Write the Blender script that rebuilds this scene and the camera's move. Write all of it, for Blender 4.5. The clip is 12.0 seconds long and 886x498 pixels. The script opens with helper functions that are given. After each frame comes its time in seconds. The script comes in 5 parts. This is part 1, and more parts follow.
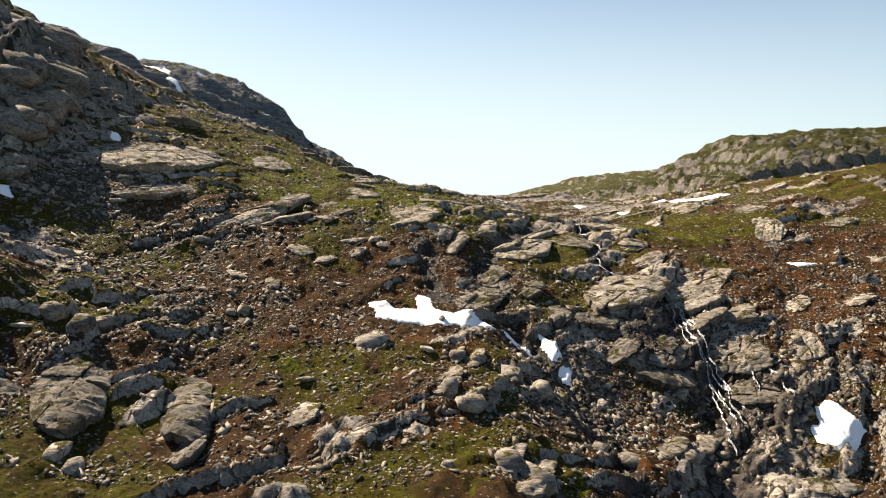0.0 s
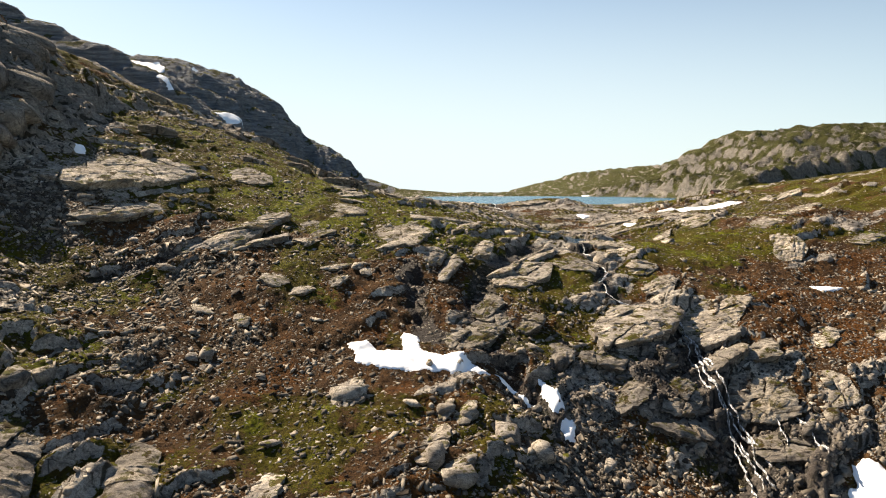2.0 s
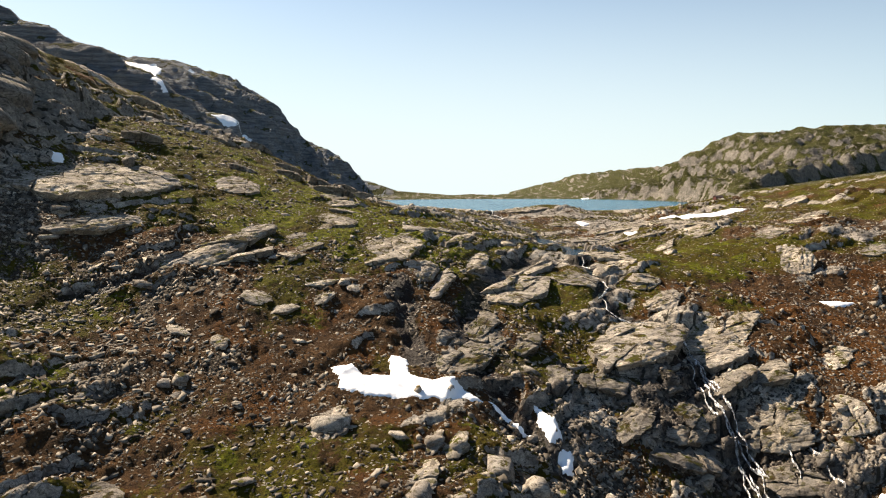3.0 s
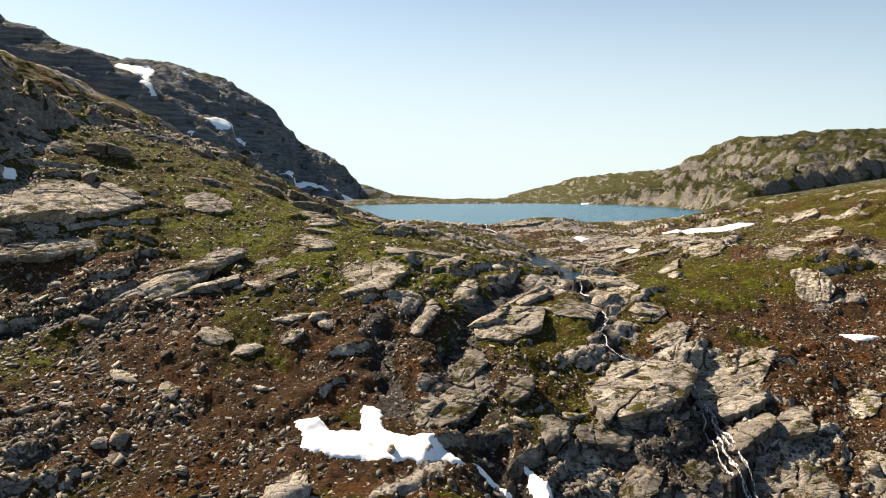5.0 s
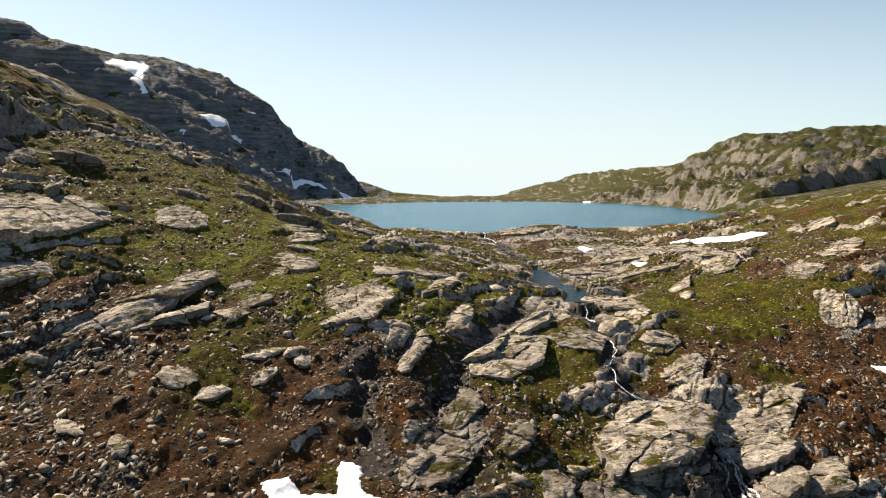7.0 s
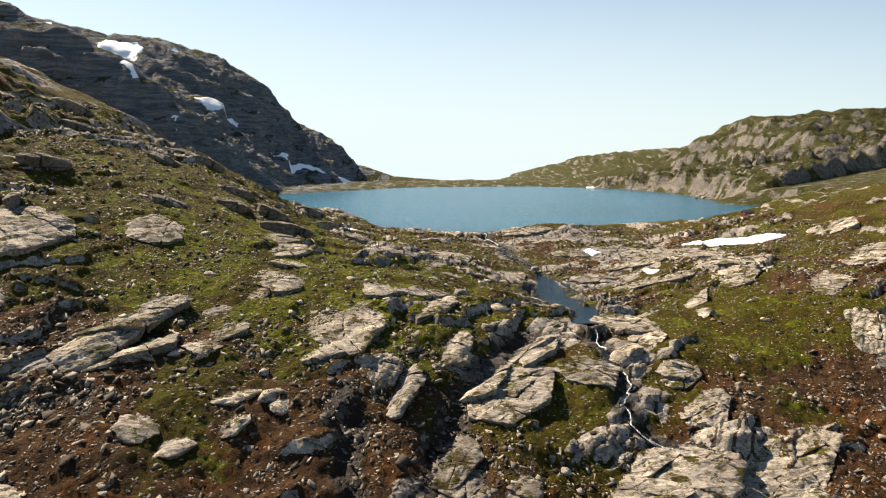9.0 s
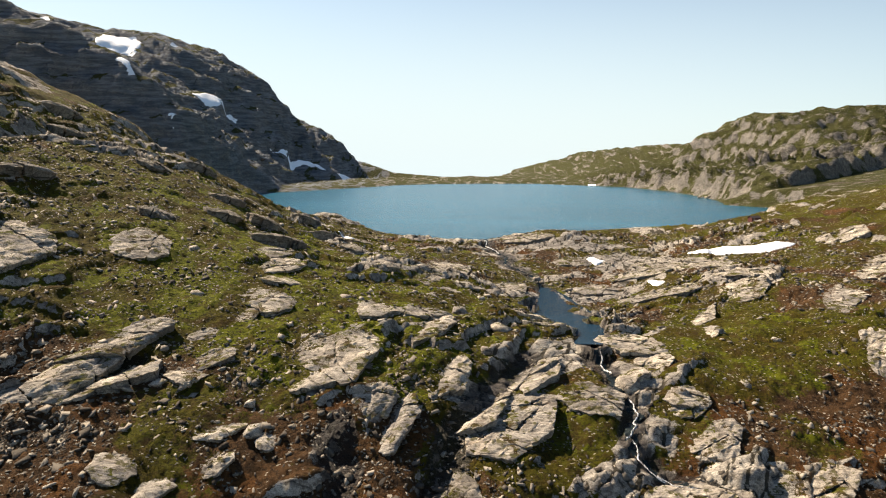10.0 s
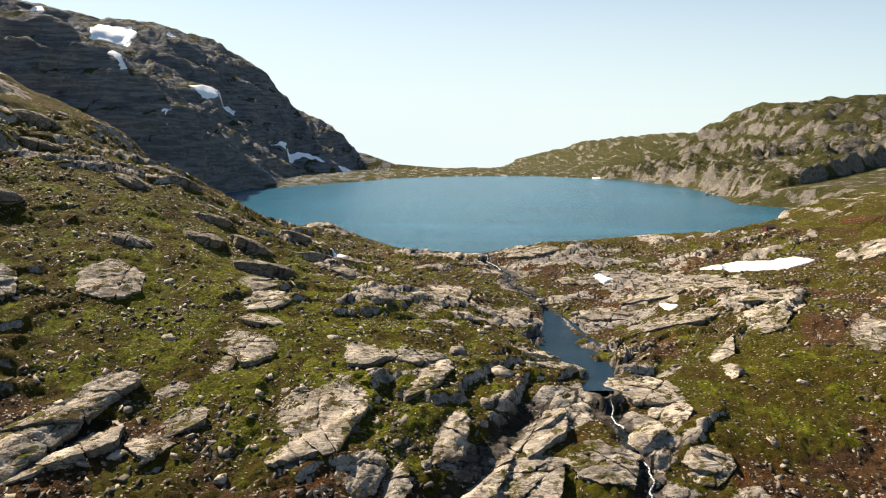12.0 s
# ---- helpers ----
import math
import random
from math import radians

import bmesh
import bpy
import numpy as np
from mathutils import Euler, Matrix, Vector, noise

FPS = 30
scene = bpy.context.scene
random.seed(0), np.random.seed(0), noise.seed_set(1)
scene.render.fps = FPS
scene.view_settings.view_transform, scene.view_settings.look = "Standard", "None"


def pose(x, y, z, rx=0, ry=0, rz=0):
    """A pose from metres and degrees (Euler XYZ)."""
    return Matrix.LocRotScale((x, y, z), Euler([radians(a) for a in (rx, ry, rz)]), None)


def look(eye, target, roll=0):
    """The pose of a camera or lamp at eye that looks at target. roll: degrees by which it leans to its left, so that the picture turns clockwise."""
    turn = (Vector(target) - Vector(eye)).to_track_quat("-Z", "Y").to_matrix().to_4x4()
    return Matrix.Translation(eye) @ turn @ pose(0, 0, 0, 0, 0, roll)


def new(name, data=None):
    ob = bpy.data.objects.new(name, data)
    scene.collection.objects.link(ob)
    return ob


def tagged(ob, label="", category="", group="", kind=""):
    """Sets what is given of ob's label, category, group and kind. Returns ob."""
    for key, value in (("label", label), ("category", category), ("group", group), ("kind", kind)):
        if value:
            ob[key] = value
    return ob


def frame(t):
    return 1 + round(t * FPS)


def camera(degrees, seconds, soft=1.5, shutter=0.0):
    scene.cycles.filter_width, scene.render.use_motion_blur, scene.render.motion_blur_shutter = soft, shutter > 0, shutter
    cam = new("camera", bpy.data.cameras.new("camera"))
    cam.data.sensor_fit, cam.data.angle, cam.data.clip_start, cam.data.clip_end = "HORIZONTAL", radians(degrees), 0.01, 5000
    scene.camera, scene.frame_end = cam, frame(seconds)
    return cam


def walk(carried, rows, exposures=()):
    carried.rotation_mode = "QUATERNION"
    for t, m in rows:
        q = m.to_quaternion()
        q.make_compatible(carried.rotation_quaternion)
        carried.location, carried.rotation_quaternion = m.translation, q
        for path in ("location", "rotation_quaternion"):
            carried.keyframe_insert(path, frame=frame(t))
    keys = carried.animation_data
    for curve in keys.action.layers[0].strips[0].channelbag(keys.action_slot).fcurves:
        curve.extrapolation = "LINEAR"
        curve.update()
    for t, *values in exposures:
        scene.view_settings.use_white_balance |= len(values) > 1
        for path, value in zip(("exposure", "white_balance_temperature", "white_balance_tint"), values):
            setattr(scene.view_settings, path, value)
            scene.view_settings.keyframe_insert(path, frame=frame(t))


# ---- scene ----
# camera: a drone that flies ahead and climbs over the valley step
cam = camera(67.5, 12.0, soft=1.1)
PATH = [  # seconds, x, y, z, then degrees
    (0.0, 0.00, 0.00, 0.80, 85.59, 0.00, 0.00),
    (0.5, 0.35, 3.26, 2.33, 85.05, 0.05, 0.04),
    (1.0, 0.77, 6.57, 3.79, 84.96, 0.10, 0.06),
    (1.5, 1.39, 9.97, 5.04, 84.98, 0.11, 0.10),
    (2.0, 2.19, 13.33, 6.30, 85.00, 0.13, 0.14),
    (2.5, 2.90, 16.57, 7.35, 85.03, 0.13, 0.14),
    (3.0, 3.71, 19.80, 8.33, 85.07, 0.15, 0.15),
    (5.0, 6.49, 32.11, 12.19, 85.15, 0.03, 0.13),
    (5.5, 6.96, 35.05, 13.07, 85.17, 0.00, 0.12),
    (6.0, 7.35, 37.93, 13.97, 85.13, 0.02, 0.14),
    (6.5, 7.71, 40.73, 14.99, 85.03, 0.00, 0.18),
    (7.0, 7.93, 43.79, 16.12, 84.67, 0.00, 0.20),
    (9.0, 8.74, 55.76, 21.65, 82.91, -0.01, 0.33),
    (9.5, 9.00, 58.53, 23.29, 82.65, -0.06, 0.37),
    (10.0, 9.23, 61.33, 25.01, 82.38, -0.13, 0.42),
    (10.5, 9.50, 64.08, 26.72, 82.11, -0.12, 0.48),
    (11.0, 9.81, 66.90, 28.43, 81.82, -0.07, 0.58),
    (11.5, 9.96, 69.59, 30.13, 81.50, -0.06, 0.61),
    (12.0, 10.17, 72.31, 31.75, 81.16, -0.05, 0.64),
]
walk(cam, [(t, pose(x, y, z, rx, ry, rz)) for t, x, y, z, rx, ry, rz in PATH], exposures=[(0.0, 1.44, 7400, 10), (6.0, 1.37, 7300, 10), (12.0, 1.37, 7300, 10)])

# ---- sky and sun ----
SUN_TO = Vector((-0.72, 0.64, 0.83)).normalized()
sun = new("sun", bpy.data.lights.new("sun", "SUN"))
sun.data.energy, sun.data.angle, sun.data.color = 5.0, radians(0.53), (1.0, 0.895, 0.775)
sun.matrix_world = look(SUN_TO * 100, (0, 0, 0))
world = bpy.data.worlds.new("world")
scene.world = world
world.use_nodes = True
wn, wl = world.node_tree.nodes, world.node_tree.links
sky = wn.new("ShaderNodeTexSky")
sky.sky_type, sky.sun_disc = "NISHITA", False
sky.sun_elevation = math.asin(SUN_TO.z)
sky.sun_rotation = math.atan2(SUN_TO.x, SUN_TO.y)
sky.air_density, sky.dust_density, sky.ozone_density, sky.altitude = 1.0, 1.0, 1.5, 900
# below the horizon the hazy horizon colour goes on
coord, split, join = wn.new("ShaderNodeTexCoord"), wn.new("ShaderNodeSeparateXYZ"), wn.new("ShaderNodeCombineXYZ")
high = wn.new("ShaderNodeMath")
high.operation = "MAXIMUM"
high.inputs[1].default_value = 0.012
wl.new(coord.outputs["Generated"], split.inputs[0])
wl.new(split.outputs["Z"], high.inputs[0])
wl.new(split.outputs["X"], join.inputs["X"])
wl.new(split.outputs["Y"], join.inputs["Y"])
wl.new(high.outputs[0], join.inputs["Z"])
wl.new(join.outputs[0], sky.inputs["Vector"])
# pale haze low over the land
haze, mixer = wn.new("ShaderNodeMapRange"), wn.new("ShaderNodeMix")
haze.interpolation_type = "SMOOTHSTEP"
for key, value in (("From Min", -0.02), ("From Max", 0.42), ("To Min", 1.0), ("To Max", 0.0)):
    haze.inputs[key].default_value = value
mixer.data_type = "RGBA"
mixer.inputs[7].default_value = (6.35, 6.95, 7.45, 1)
wl.new(split.outputs["Z"], haze.inputs["Value"])
# the haze is thickest on the sun's side and thins out towards the sky behind
toward, lobe, amount = wn.new("ShaderNodeVectorMath"), wn.new("ShaderNodeMapRange"), wn.new("ShaderNodeMath")
toward.operation = "DOT_PRODUCT"
toward.inputs[1].default_value = Vector((-0.35, 0.94, 0.0)).normalized()
lobe.interpolation_type = "SMOOTHSTEP"
for key, value in (("From Min", 0.0), ("From Max", 1.0), ("To Min", 0.1), ("To Max", 1.0)):
    lobe.inputs[key].default_value = value
amount.operation = "MULTIPLY"
wl.new(coord.outputs["Generated"], toward.inputs[0])
wl.new(toward.outputs["Value"], lobe.inputs["Value"])
wl.new(haze.outputs[0], amount.inputs[0])
wl.new(lobe.outputs[0], amount.inputs[1])
wl.new(amount.outputs[0], mixer.inputs[0])
wl.new(sky.outputs[0], mixer.inputs[6])
cool = wn.new("ShaderNodeMix")
cool.data_type, cool.blend_type = "RGBA", "MULTIPLY"
cool.inputs[0].default_value = 1.0
cool.inputs[7].default_value = (0.905, 1.0, 1.045, 1)
wl.new(mixer.outputs[2], cool.inputs[6])
wl.new(cool.outputs[2], wn["Background"].inputs["Color"])
wn["Background"].inputs["Strength"].default_value = 0.055


# ---- materials ----
class Nodes:
    """A node material written as expressions."""

    def __init__(self, name):
        self.material = bpy.data.materials.new(name)
        self.material.use_nodes = True
        self.tree = self.material.node_tree
        self.bsdf = self.tree.nodes["Principled BSDF"]

    def put(self, socket, value):
        if isinstance(value, bpy.types.NodeSocket):
            self.tree.links.new(value, socket)
        else:
            socket.default_value = value

    def position(self, scale=(1, 1, 1), turn=0.0):
        geo, m = self.tree.nodes.new("ShaderNodeNewGeometry"), self.tree.nodes.new("ShaderNodeMapping")
        m.inputs["Scale"].default_value, m.inputs["Rotation"].default_value = scale, (0, 0, turn)
        self.tree.links.new(geo.outputs["Position"], m.inputs["Vector"])
        return m.outputs[0]

    def local(self, scale=(1, 1, 1)):
        tc, m = self.tree.nodes.new("ShaderNodeTexCoord"), self.tree.nodes.new("ShaderNodeMapping")
        m.inputs["Scale"].default_value = scale
        self.tree.links.new(tc.outputs["Object"], m.inputs["Vector"])
        return m.outputs[0]

    def noise(self, vector, scale, detail=4.0, rough=0.55, warp=0.0):
        n = self.tree.nodes.new("ShaderNodeTexNoise")
        n.inputs["Scale"].default_value, n.inputs["Detail"].default_value = scale, detail
        n.inputs["Roughness"].default_value, n.inputs["Distortion"].default_value = rough, warp
        self.tree.links.new(vector, n.inputs["Vector"])
        return n.outputs["Fac"]

    def cells(self, vector, scale, feature="F1", out="Distance"):
        n = self.tree.nodes.new("ShaderNodeTexVoronoi")
        n.feature = feature
        n.inputs["Scale"].default_value = scale
        self.tree.links.new(vector, n.inputs["Vector"])
        return n.outputs[out]

    def attribute(self, name):
        n = self.tree.nodes.new("ShaderNodeAttribute")
        n.attribute_name = name
        return n.outputs["Fac"]

    def math(self, op, a, b=0.0, c=0.0):
        n = self.tree.nodes.new("ShaderNodeMath")
        n.operation = op
        for socket, v in zip(n.inputs, (a, b, c)):
            self.put(socket, v)
        return n.outputs[0]

    def step(self, value, low, high, a=0.0, b=1.0):
        n = self.tree.nodes.new("ShaderNodeMapRange")
        n.interpolation_type = "SMOOTHSTEP"
        self.put(n.inputs["Value"], value)
        for k, v in (("From Min", low), ("From Max", high), ("To Min", a), ("To Max", b)):
            n.inputs[k].default_value = v
        return n.outputs[0]

    def mix(self, fac, a, b, blend="MIX"):
        n = self.tree.nodes.new("ShaderNodeMix")
        n.data_type, n.blend_type = "RGBA", blend
        self.put(n.inputs[0], fac)
        for socket, v in ((n.inputs[6], a), (n.inputs[7], b)):
            self.put(socket, (*v, 1) if isinstance(v, tuple) and len(v) == 3 else v)
        return n.outputs[2]

    def random(self):
        return self.tree.nodes.new("ShaderNodeObjectInfo").outputs["Random"]

    def island(self):
        return self.tree.nodes.new("ShaderNodeNewGeometry").outputs["Random Per Island"]

    def bump(self, height, strength, distance, normal=None):
        n = self.tree.nodes.new("ShaderNodeBump")
        n.inputs["Strength"].default_value, n.inputs["Distance"].default_value = strength, distance
        self.tree.links.new(height, n.inputs["Height"])
        if normal is not None:
            self.tree.links.new(normal, n.inputs["Normal"])
        return n.outputs[0]

    def done(self, colour, rough=0.9, normal=None, spec=0.3):
        self.put(self.bsdf.inputs["Base Color"], colour)
        self.put(self.bsdf.inputs["Roughness"], rough)
        self.put(self.bsdf.inputs["Specular IOR Level"], spec)
        if normal is not None:
            self.tree.links.new(normal, self.bsdf.inputs["Normal"])
        return self.material


def rock_colour(n, p, band):
    """Weathered gneiss: grey-beige, dark lichen, pale scars, and rusty streaks along the bands."""
    big, mid, fine = n.noise(p, 0.22, 5), n.noise(p, 1.1, 6, 0.65), n.noise(p, 7.0, 4, 0.7)
    c = n.mix(n.step(big, 0.35, 0.65), (0.255, 0.232, 0.204), (0.420, 0.388, 0.338))
    c = n.mix(n.step(mid, 0.50, 0.66, 0, 0.8), c, (0.105, 0.090, 0.075))
    c = n.mix(n.step(n.noise(p, 2.7, 5, 0.7), 0.58, 0.72, 0, 0.6), c, (0.52, 0.47, 0.39))
    c = n.mix(n.step(n.noise(band, 0.9, 4, 0.6), 0.55, 0.75, 0, 0.5), c, (0.21, 0.15, 0.10))
    c = n.mix(n.step(n.noise(n.position((0.35, 2.6, 1.2), radians(-37)), 1.4, 6, 0.75), 0.52, 0.62, 0, 0.6), c, (0.085, 0.072, 0.062))
    # broken blocks differ in tone; thin dark beds run along the strike; large tracts are darker
    block, chip = n.cells(n.position((0.32, 1.0, 1.1), radians(-37)), 0.62, "F1", "Color"), n.cells(n.position((0.42, 1.0, 1.1), radians(-37)), 2.1, "F1", "Color")
    c = n.mix(1.0, c, n.mix(block, (0.84, 0.84, 0.85), (1.48, 1.46, 1.42)), "MULTIPLY")
    c = n.mix(1.0, c, n.mix(chip, (0.80, 0.80, 0.80), (1.30, 1.29, 1.27)), "MULTIPLY")
    c = n.mix(1.0, c, n.mix(n.step(n.noise(p, 0.03, 5, 0.62), 0.38, 0.62), (0.74, 0.74, 0.76), (1.10, 1.08, 1.05)), "MULTIPLY")
    c = n.mix(n.step(n.noise(n.position((0.09, 1.3, 0.7), radians(-37)), 1.3, 4, 0.6), 0.60, 0.68, 0, 0.4), c, (0.055, 0.046, 0.037))
    # dark soil in the joints
    for scale, edge, amount in ((0.30, 0.030, 0.9), (0.9, 0.045, 0.5)):
        gap = n.step(n.cells(n.position((0.24, 1.0, 0.8), radians(-37)), scale, "DISTANCE_TO_EDGE"), 0.0, edge, amount, 0.0)
        gap = n.math("MULTIPLY", gap, n.step(n.noise(p, 0.4 + scale, 4, 0.6), 0.40, 0.56))
        c = n.mix(gap, c, (0.028, 0.022, 0.016))
    return n.mix(n.step(fine, 0.45, 0.62, 0.0, 0.55), c, (0.11, 0.095, 0.078)), block, chip, fine


def make_ground():
    n = Nodes("alpine_ground")
    p = n.position()
    band = n.position((0.12, 1.0, 1.4), radians(-37))
    rock, block, chip, fine = rock_colour(n, p, band)
    # turf: olive sedge, fresh green moss, straw yellow
    turf = n.mix(n.step(n.noise(p, 0.13, 5), 0.38, 0.62), (0.062, 0.048, 0.005), (0.076, 0.074, 0.006))
    turf = n.mix(n.step(n.noise(p, 0.5, 5, 0.6), 0.5, 0.7, 0, 0.75), turf, (0.096, 0.072, 0.010))
    turf = n.mix(n.step(n.attribute("moss"), 0.3, 0.9, 0, 0.8), turf, (0.098, 0.112, 0.006))
    turf = n.mix(n.math("MULTIPLY", n.step(n.attribute("moss"), 0.75, 1.0), n.step(n.noise(p, 0.9, 5, 0.7), 0.46, 0.62, 0, 0.8)), turf, (0.165, 0.165, 0.012))
    turf = n.mix(n.step(n.noise(p, 1.6, 5, 0.7), 0.48, 0.64, 0, 0.85), turf, (0.014, 0.012, 0.004))
    turf = n.mix(n.step(n.noise(p, 4.2, 4, 0.75), 0.54, 0.68, 0, 0.4), turf, (0.130, 0.112, 0.026))
    turf = n.mix(n.step(n.noise(p, 0.36, 6, 0.72), 0.50, 0.62, 0, 0.75), turf, (0.054, 0.031, 0.010))
    turf = n.mix(n.step(n.noise(n.position((0.5, 1.3, 1.0), radians(-30)), 1.1, 6, 0.75), 0.55, 0.64, 0, 0.8), turf, (0.024, 0.022, 0.007))
    # far turf turns greyer and cooler: distance haze put into its colour
    turf = n.mix(n.math("MULTIPLY", n.attribute("distant"), 0.55), turf, (0.062, 0.070, 0.030))
    # heath: brown crowberry and rusty bilberry
    heath = n.mix(n.step(n.noise(p, 0.25, 5), 0.4, 0.62), (0.056, 0.030, 0.014), (0.092, 0.048, 0.020))
    heath = n.mix(n.step(n.attribute("rust"), 0.2, 0.9, 0, 0.8), heath, (0.105, 0.043, 0.012))
    heath = n.mix(n.step(n.noise(p, 1.5, 5, 0.7), 0.48, 0.66, 0, 0.85), heath, (0.012, 0.008, 0.006))
    heath = n.mix(n.step(n.noise(p, 4.0, 4, 0.75), 0.54, 0.68, 0, 0.5), heath, (0.155, 0.115, 0.070))
    # gravel: small stones of many greys
    cell = n.cells(p, 2.2, "F1", "Color")
    pick = n.math("MULTIPLY", cell, 1.0)
    gravel = n.mix(pick, (0.040, 0.031, 0.024), (0.20, 0.17, 0.135))
    gravel = n.mix(n.step(n.cells(p, 2.2, "DISTANCE_TO_EDGE"), 0.02, 0.14, 1.0, 0.0), gravel, (0.040, 0.028, 0.018))
    jag = n.math("MULTIPLY_ADD", n.noise(p, 0.55, 7, 0.68), 0.9, -0.45)
    jag2 = n.math("MULTIPLY_ADD", n.noise(p, 2.6, 5, 0.7), 0.7, -0.35)
    edge = n.math("ADD", jag, jag2)
    c = n.mix(n.step(n.math("ADD", n.attribute("heath"), edge), 0.40, 0.60), turf, heath)
    # single pale stones lying in the turf
    lie = n.position((0.62, 1.5, 1.0), radians(-30))
    pebble = n.math("MULTIPLY", n.step(n.cells(lie, 1.7, "F1", "Color"), 0.48, 0.52), n.step(n.math("ADD", n.cells(lie, 1.7), n.math("MULTIPLY_ADD", n.noise(p, 6.0, 3, 0.7), 0.5, -0.25)), 0.20, 0.25, 1.0, 0.0))
    few = n.step(n.noise(p, 0.17, 5, 0.65), 0.36, 0.55)
    c = n.mix(n.math("MULTIPLY", pebble, few), c, (0.38, 0.34, 0.27))
    c = n.mix(n.step(n.math("ADD", n.attribute("gravel"), edge), 0.42, 0.58), c, gravel)
    wide = n.math("MULTIPLY", n.math("SUBTRACT", n.attribute("distant"), n.attribute("shade_haze")), n.math("MULTIPLY_ADD", n.noise(n.position((0.5, 0.5, 2.2)), 0.30, 9, 0.84), 2.9, -1.45))
    stone = n.step(n.math("ADD", n.attribute("rock"), n.math("ADD", edge, wide)), 0.44, 0.56)
    tilt = n.tree.nodes.new("ShaderNodeMapping")
    tilt.inputs["Rotation"].default_value, tilt.inputs["Scale"].default_value = (0, radians(-21), 0), (0.16, 0.16, 1.5)
    n.tree.links.new(n.position(), tilt.inputs["Vector"])
    beds = tilt.outputs[0]
    # darker rock tones: painted shade on cliff and hills, blue haze on the mountain
    old = n.mix(n.step(n.noise(p, 0.6, 6, 0.7), 0.42, 0.60), (0.085, 0.080, 0.072), (0.270, 0.252, 0.222))
    rock = n.mix(n.math("MULTIPLY", n.attribute("shade_haze"), n.step(n.noise(p, 0.09, 6, 0.65), 0.30, 0.58, 0.55, 1.0)), rock, n.mix(n.step(n.attribute("shade_haze"), 0.66, 0.76), old, n.mix(n.step(n.noise(beds, 0.30, 7, 0.7), 0.42, 0.60), (0.085, 0.104, 0.130), (0.230, 0.258, 0.290))))
    rock = n.mix(n.step(n.math("ADD", n.attribute("joint"), n.math("MULTIPLY", edge, 0.6)), 0.35, 0.65, 0.0, 0.9), rock, (0.030, 0.025, 0.016))
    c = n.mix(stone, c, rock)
    wet = n.step(n.math("ADD", n.attribute("wet"), jag), 0.3, 0.7)
    c = n.mix(wet, c, n.mix(1.0, c, (0.27, 0.25, 0.24), "MULTIPLY"))
    rough = n.step(wet, 0.0, 1.0, 0.93, 0.6)
    tufts = n.bump(n.math("MULTIPLY", n.noise(p, 1.9, 7, 0.75), n.step(stone, 0.0, 1.0, 1.0, 0.4)), 1.0, 0.9)
    steps = n.math("MULTIPLY", stone, n.math("MULTIPLY_ADD", chip, 0.35, block))
    tufts = n.bump(steps, 0.8, 0.5, tufts)
    crag = n.math("MULTIPLY", n.attribute("distant"), n.noise(n.position((1, 1, 1.6)), 0.16, 9, 0.72))
    tufts = n.bump(crag, 1.0, 6.0, tufts)
    tufts = n.bump(n.math("MULTIPLY", n.attribute("shade_haze"), n.noise(beds, 0.30, 8, 0.7)), 1.0, 5.0, tufts)
    normal = n.bump(n.noise(p, 9.0, 4, 0.7), 0.6, 0.12, tufts)
    return n.done(c, rough, normal, n.step(wet, 0.0, 1.0, 0.06, 0.2))


def make_rock(name, tone=1.0):
    n = Nodes(name)
    p = n.position()
    band = n.position((0.12, 1.0, 1.4), radians(-37))
    c, block, chip, fine = rock_colour(n, p, band)
    shade = n.mix(n.random(), (0.80, 0.80, 0.81), (1.12, 1.09, 1.04))
    c = n.mix(1.0, c, shade, "MULTIPLY")
    # moss and soil caught on the flat tops
    normal = n.tree.nodes.new("ShaderNodeNewGeometry").outputs["Normal"]
    up = n.tree.nodes.new("ShaderNodeSeparateXYZ")
    n.tree.links.new(normal, up.inputs[0])
    level = n.step(up.outputs["Z"], 0.62, 0.90)
    moss = n.math("MULTIPLY", level, n.step(n.noise(p, 0.75, 6, 0.65), 0.54, 0.62))
    c = n.mix(n.math("MULTIPLY", moss, 0.85), c, (0.062, 0.056, 0.014))
    turf = n.mix(n.step(n.noise(p, 0.5, 5, 0.65), 0.42, 0.60), (0.052, 0.034, 0.012), (0.070, 0.070, 0.008))
    turf = n.mix(n.step(n.noise(p, 2.2, 5, 0.75), 0.48, 0.62, 0, 0.8), turf, (0.016, 0.013, 0.005))
    creep = n.math("ADD", n.noise(p, 0.30, 7, 0.72), n.math("MULTIPLY_ADD", n.noise(n.position((0.3, 1.4, 1.0), radians(-37)), 0.9, 4, 0.7), 0.25, -0.125))
    c = n.mix(n.math("MULTIPLY", level, n.step(creep, 0.545, 0.575)), c, turf)
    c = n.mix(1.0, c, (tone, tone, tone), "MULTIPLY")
    cracks = n.step(n.cells(n.position((0.24, 1.0, 1.0), radians(-37)), 0.5, "DISTANCE_TO_EDGE"), 0.0, 0.05)
    b = n.bump(cracks, 0.5, 0.15)
    b = n.bump(n.math("MULTIPLY_ADD", chip, 0.35, block), 0.7, 0.45, b)
    b = n.bump(n.noise(band, 1.3, 7, 0.7), 0.6, 0.30, b)
    return n.done(c, 0.9, n.bump(fine, 0.7, 0.10, b), 0.08)


def make_scree(name, dark, pale, rough):
    n = Nodes(name)
    p = n.position()
    k = n.math("POWER", n.island(), 1.7)
    c = n.mix(k, dark, pale)
    c = n.mix(n.step(n.noise(p, 3.0, 5, 0.7), 0.48, 0.68, 0, 0.7), c, (0.07, 0.060, 0.048))
    return n.done(c, rough, n.bump(n.noise(p, 5.0, 4, 0.7), 0.7, 0.12), 0.1)


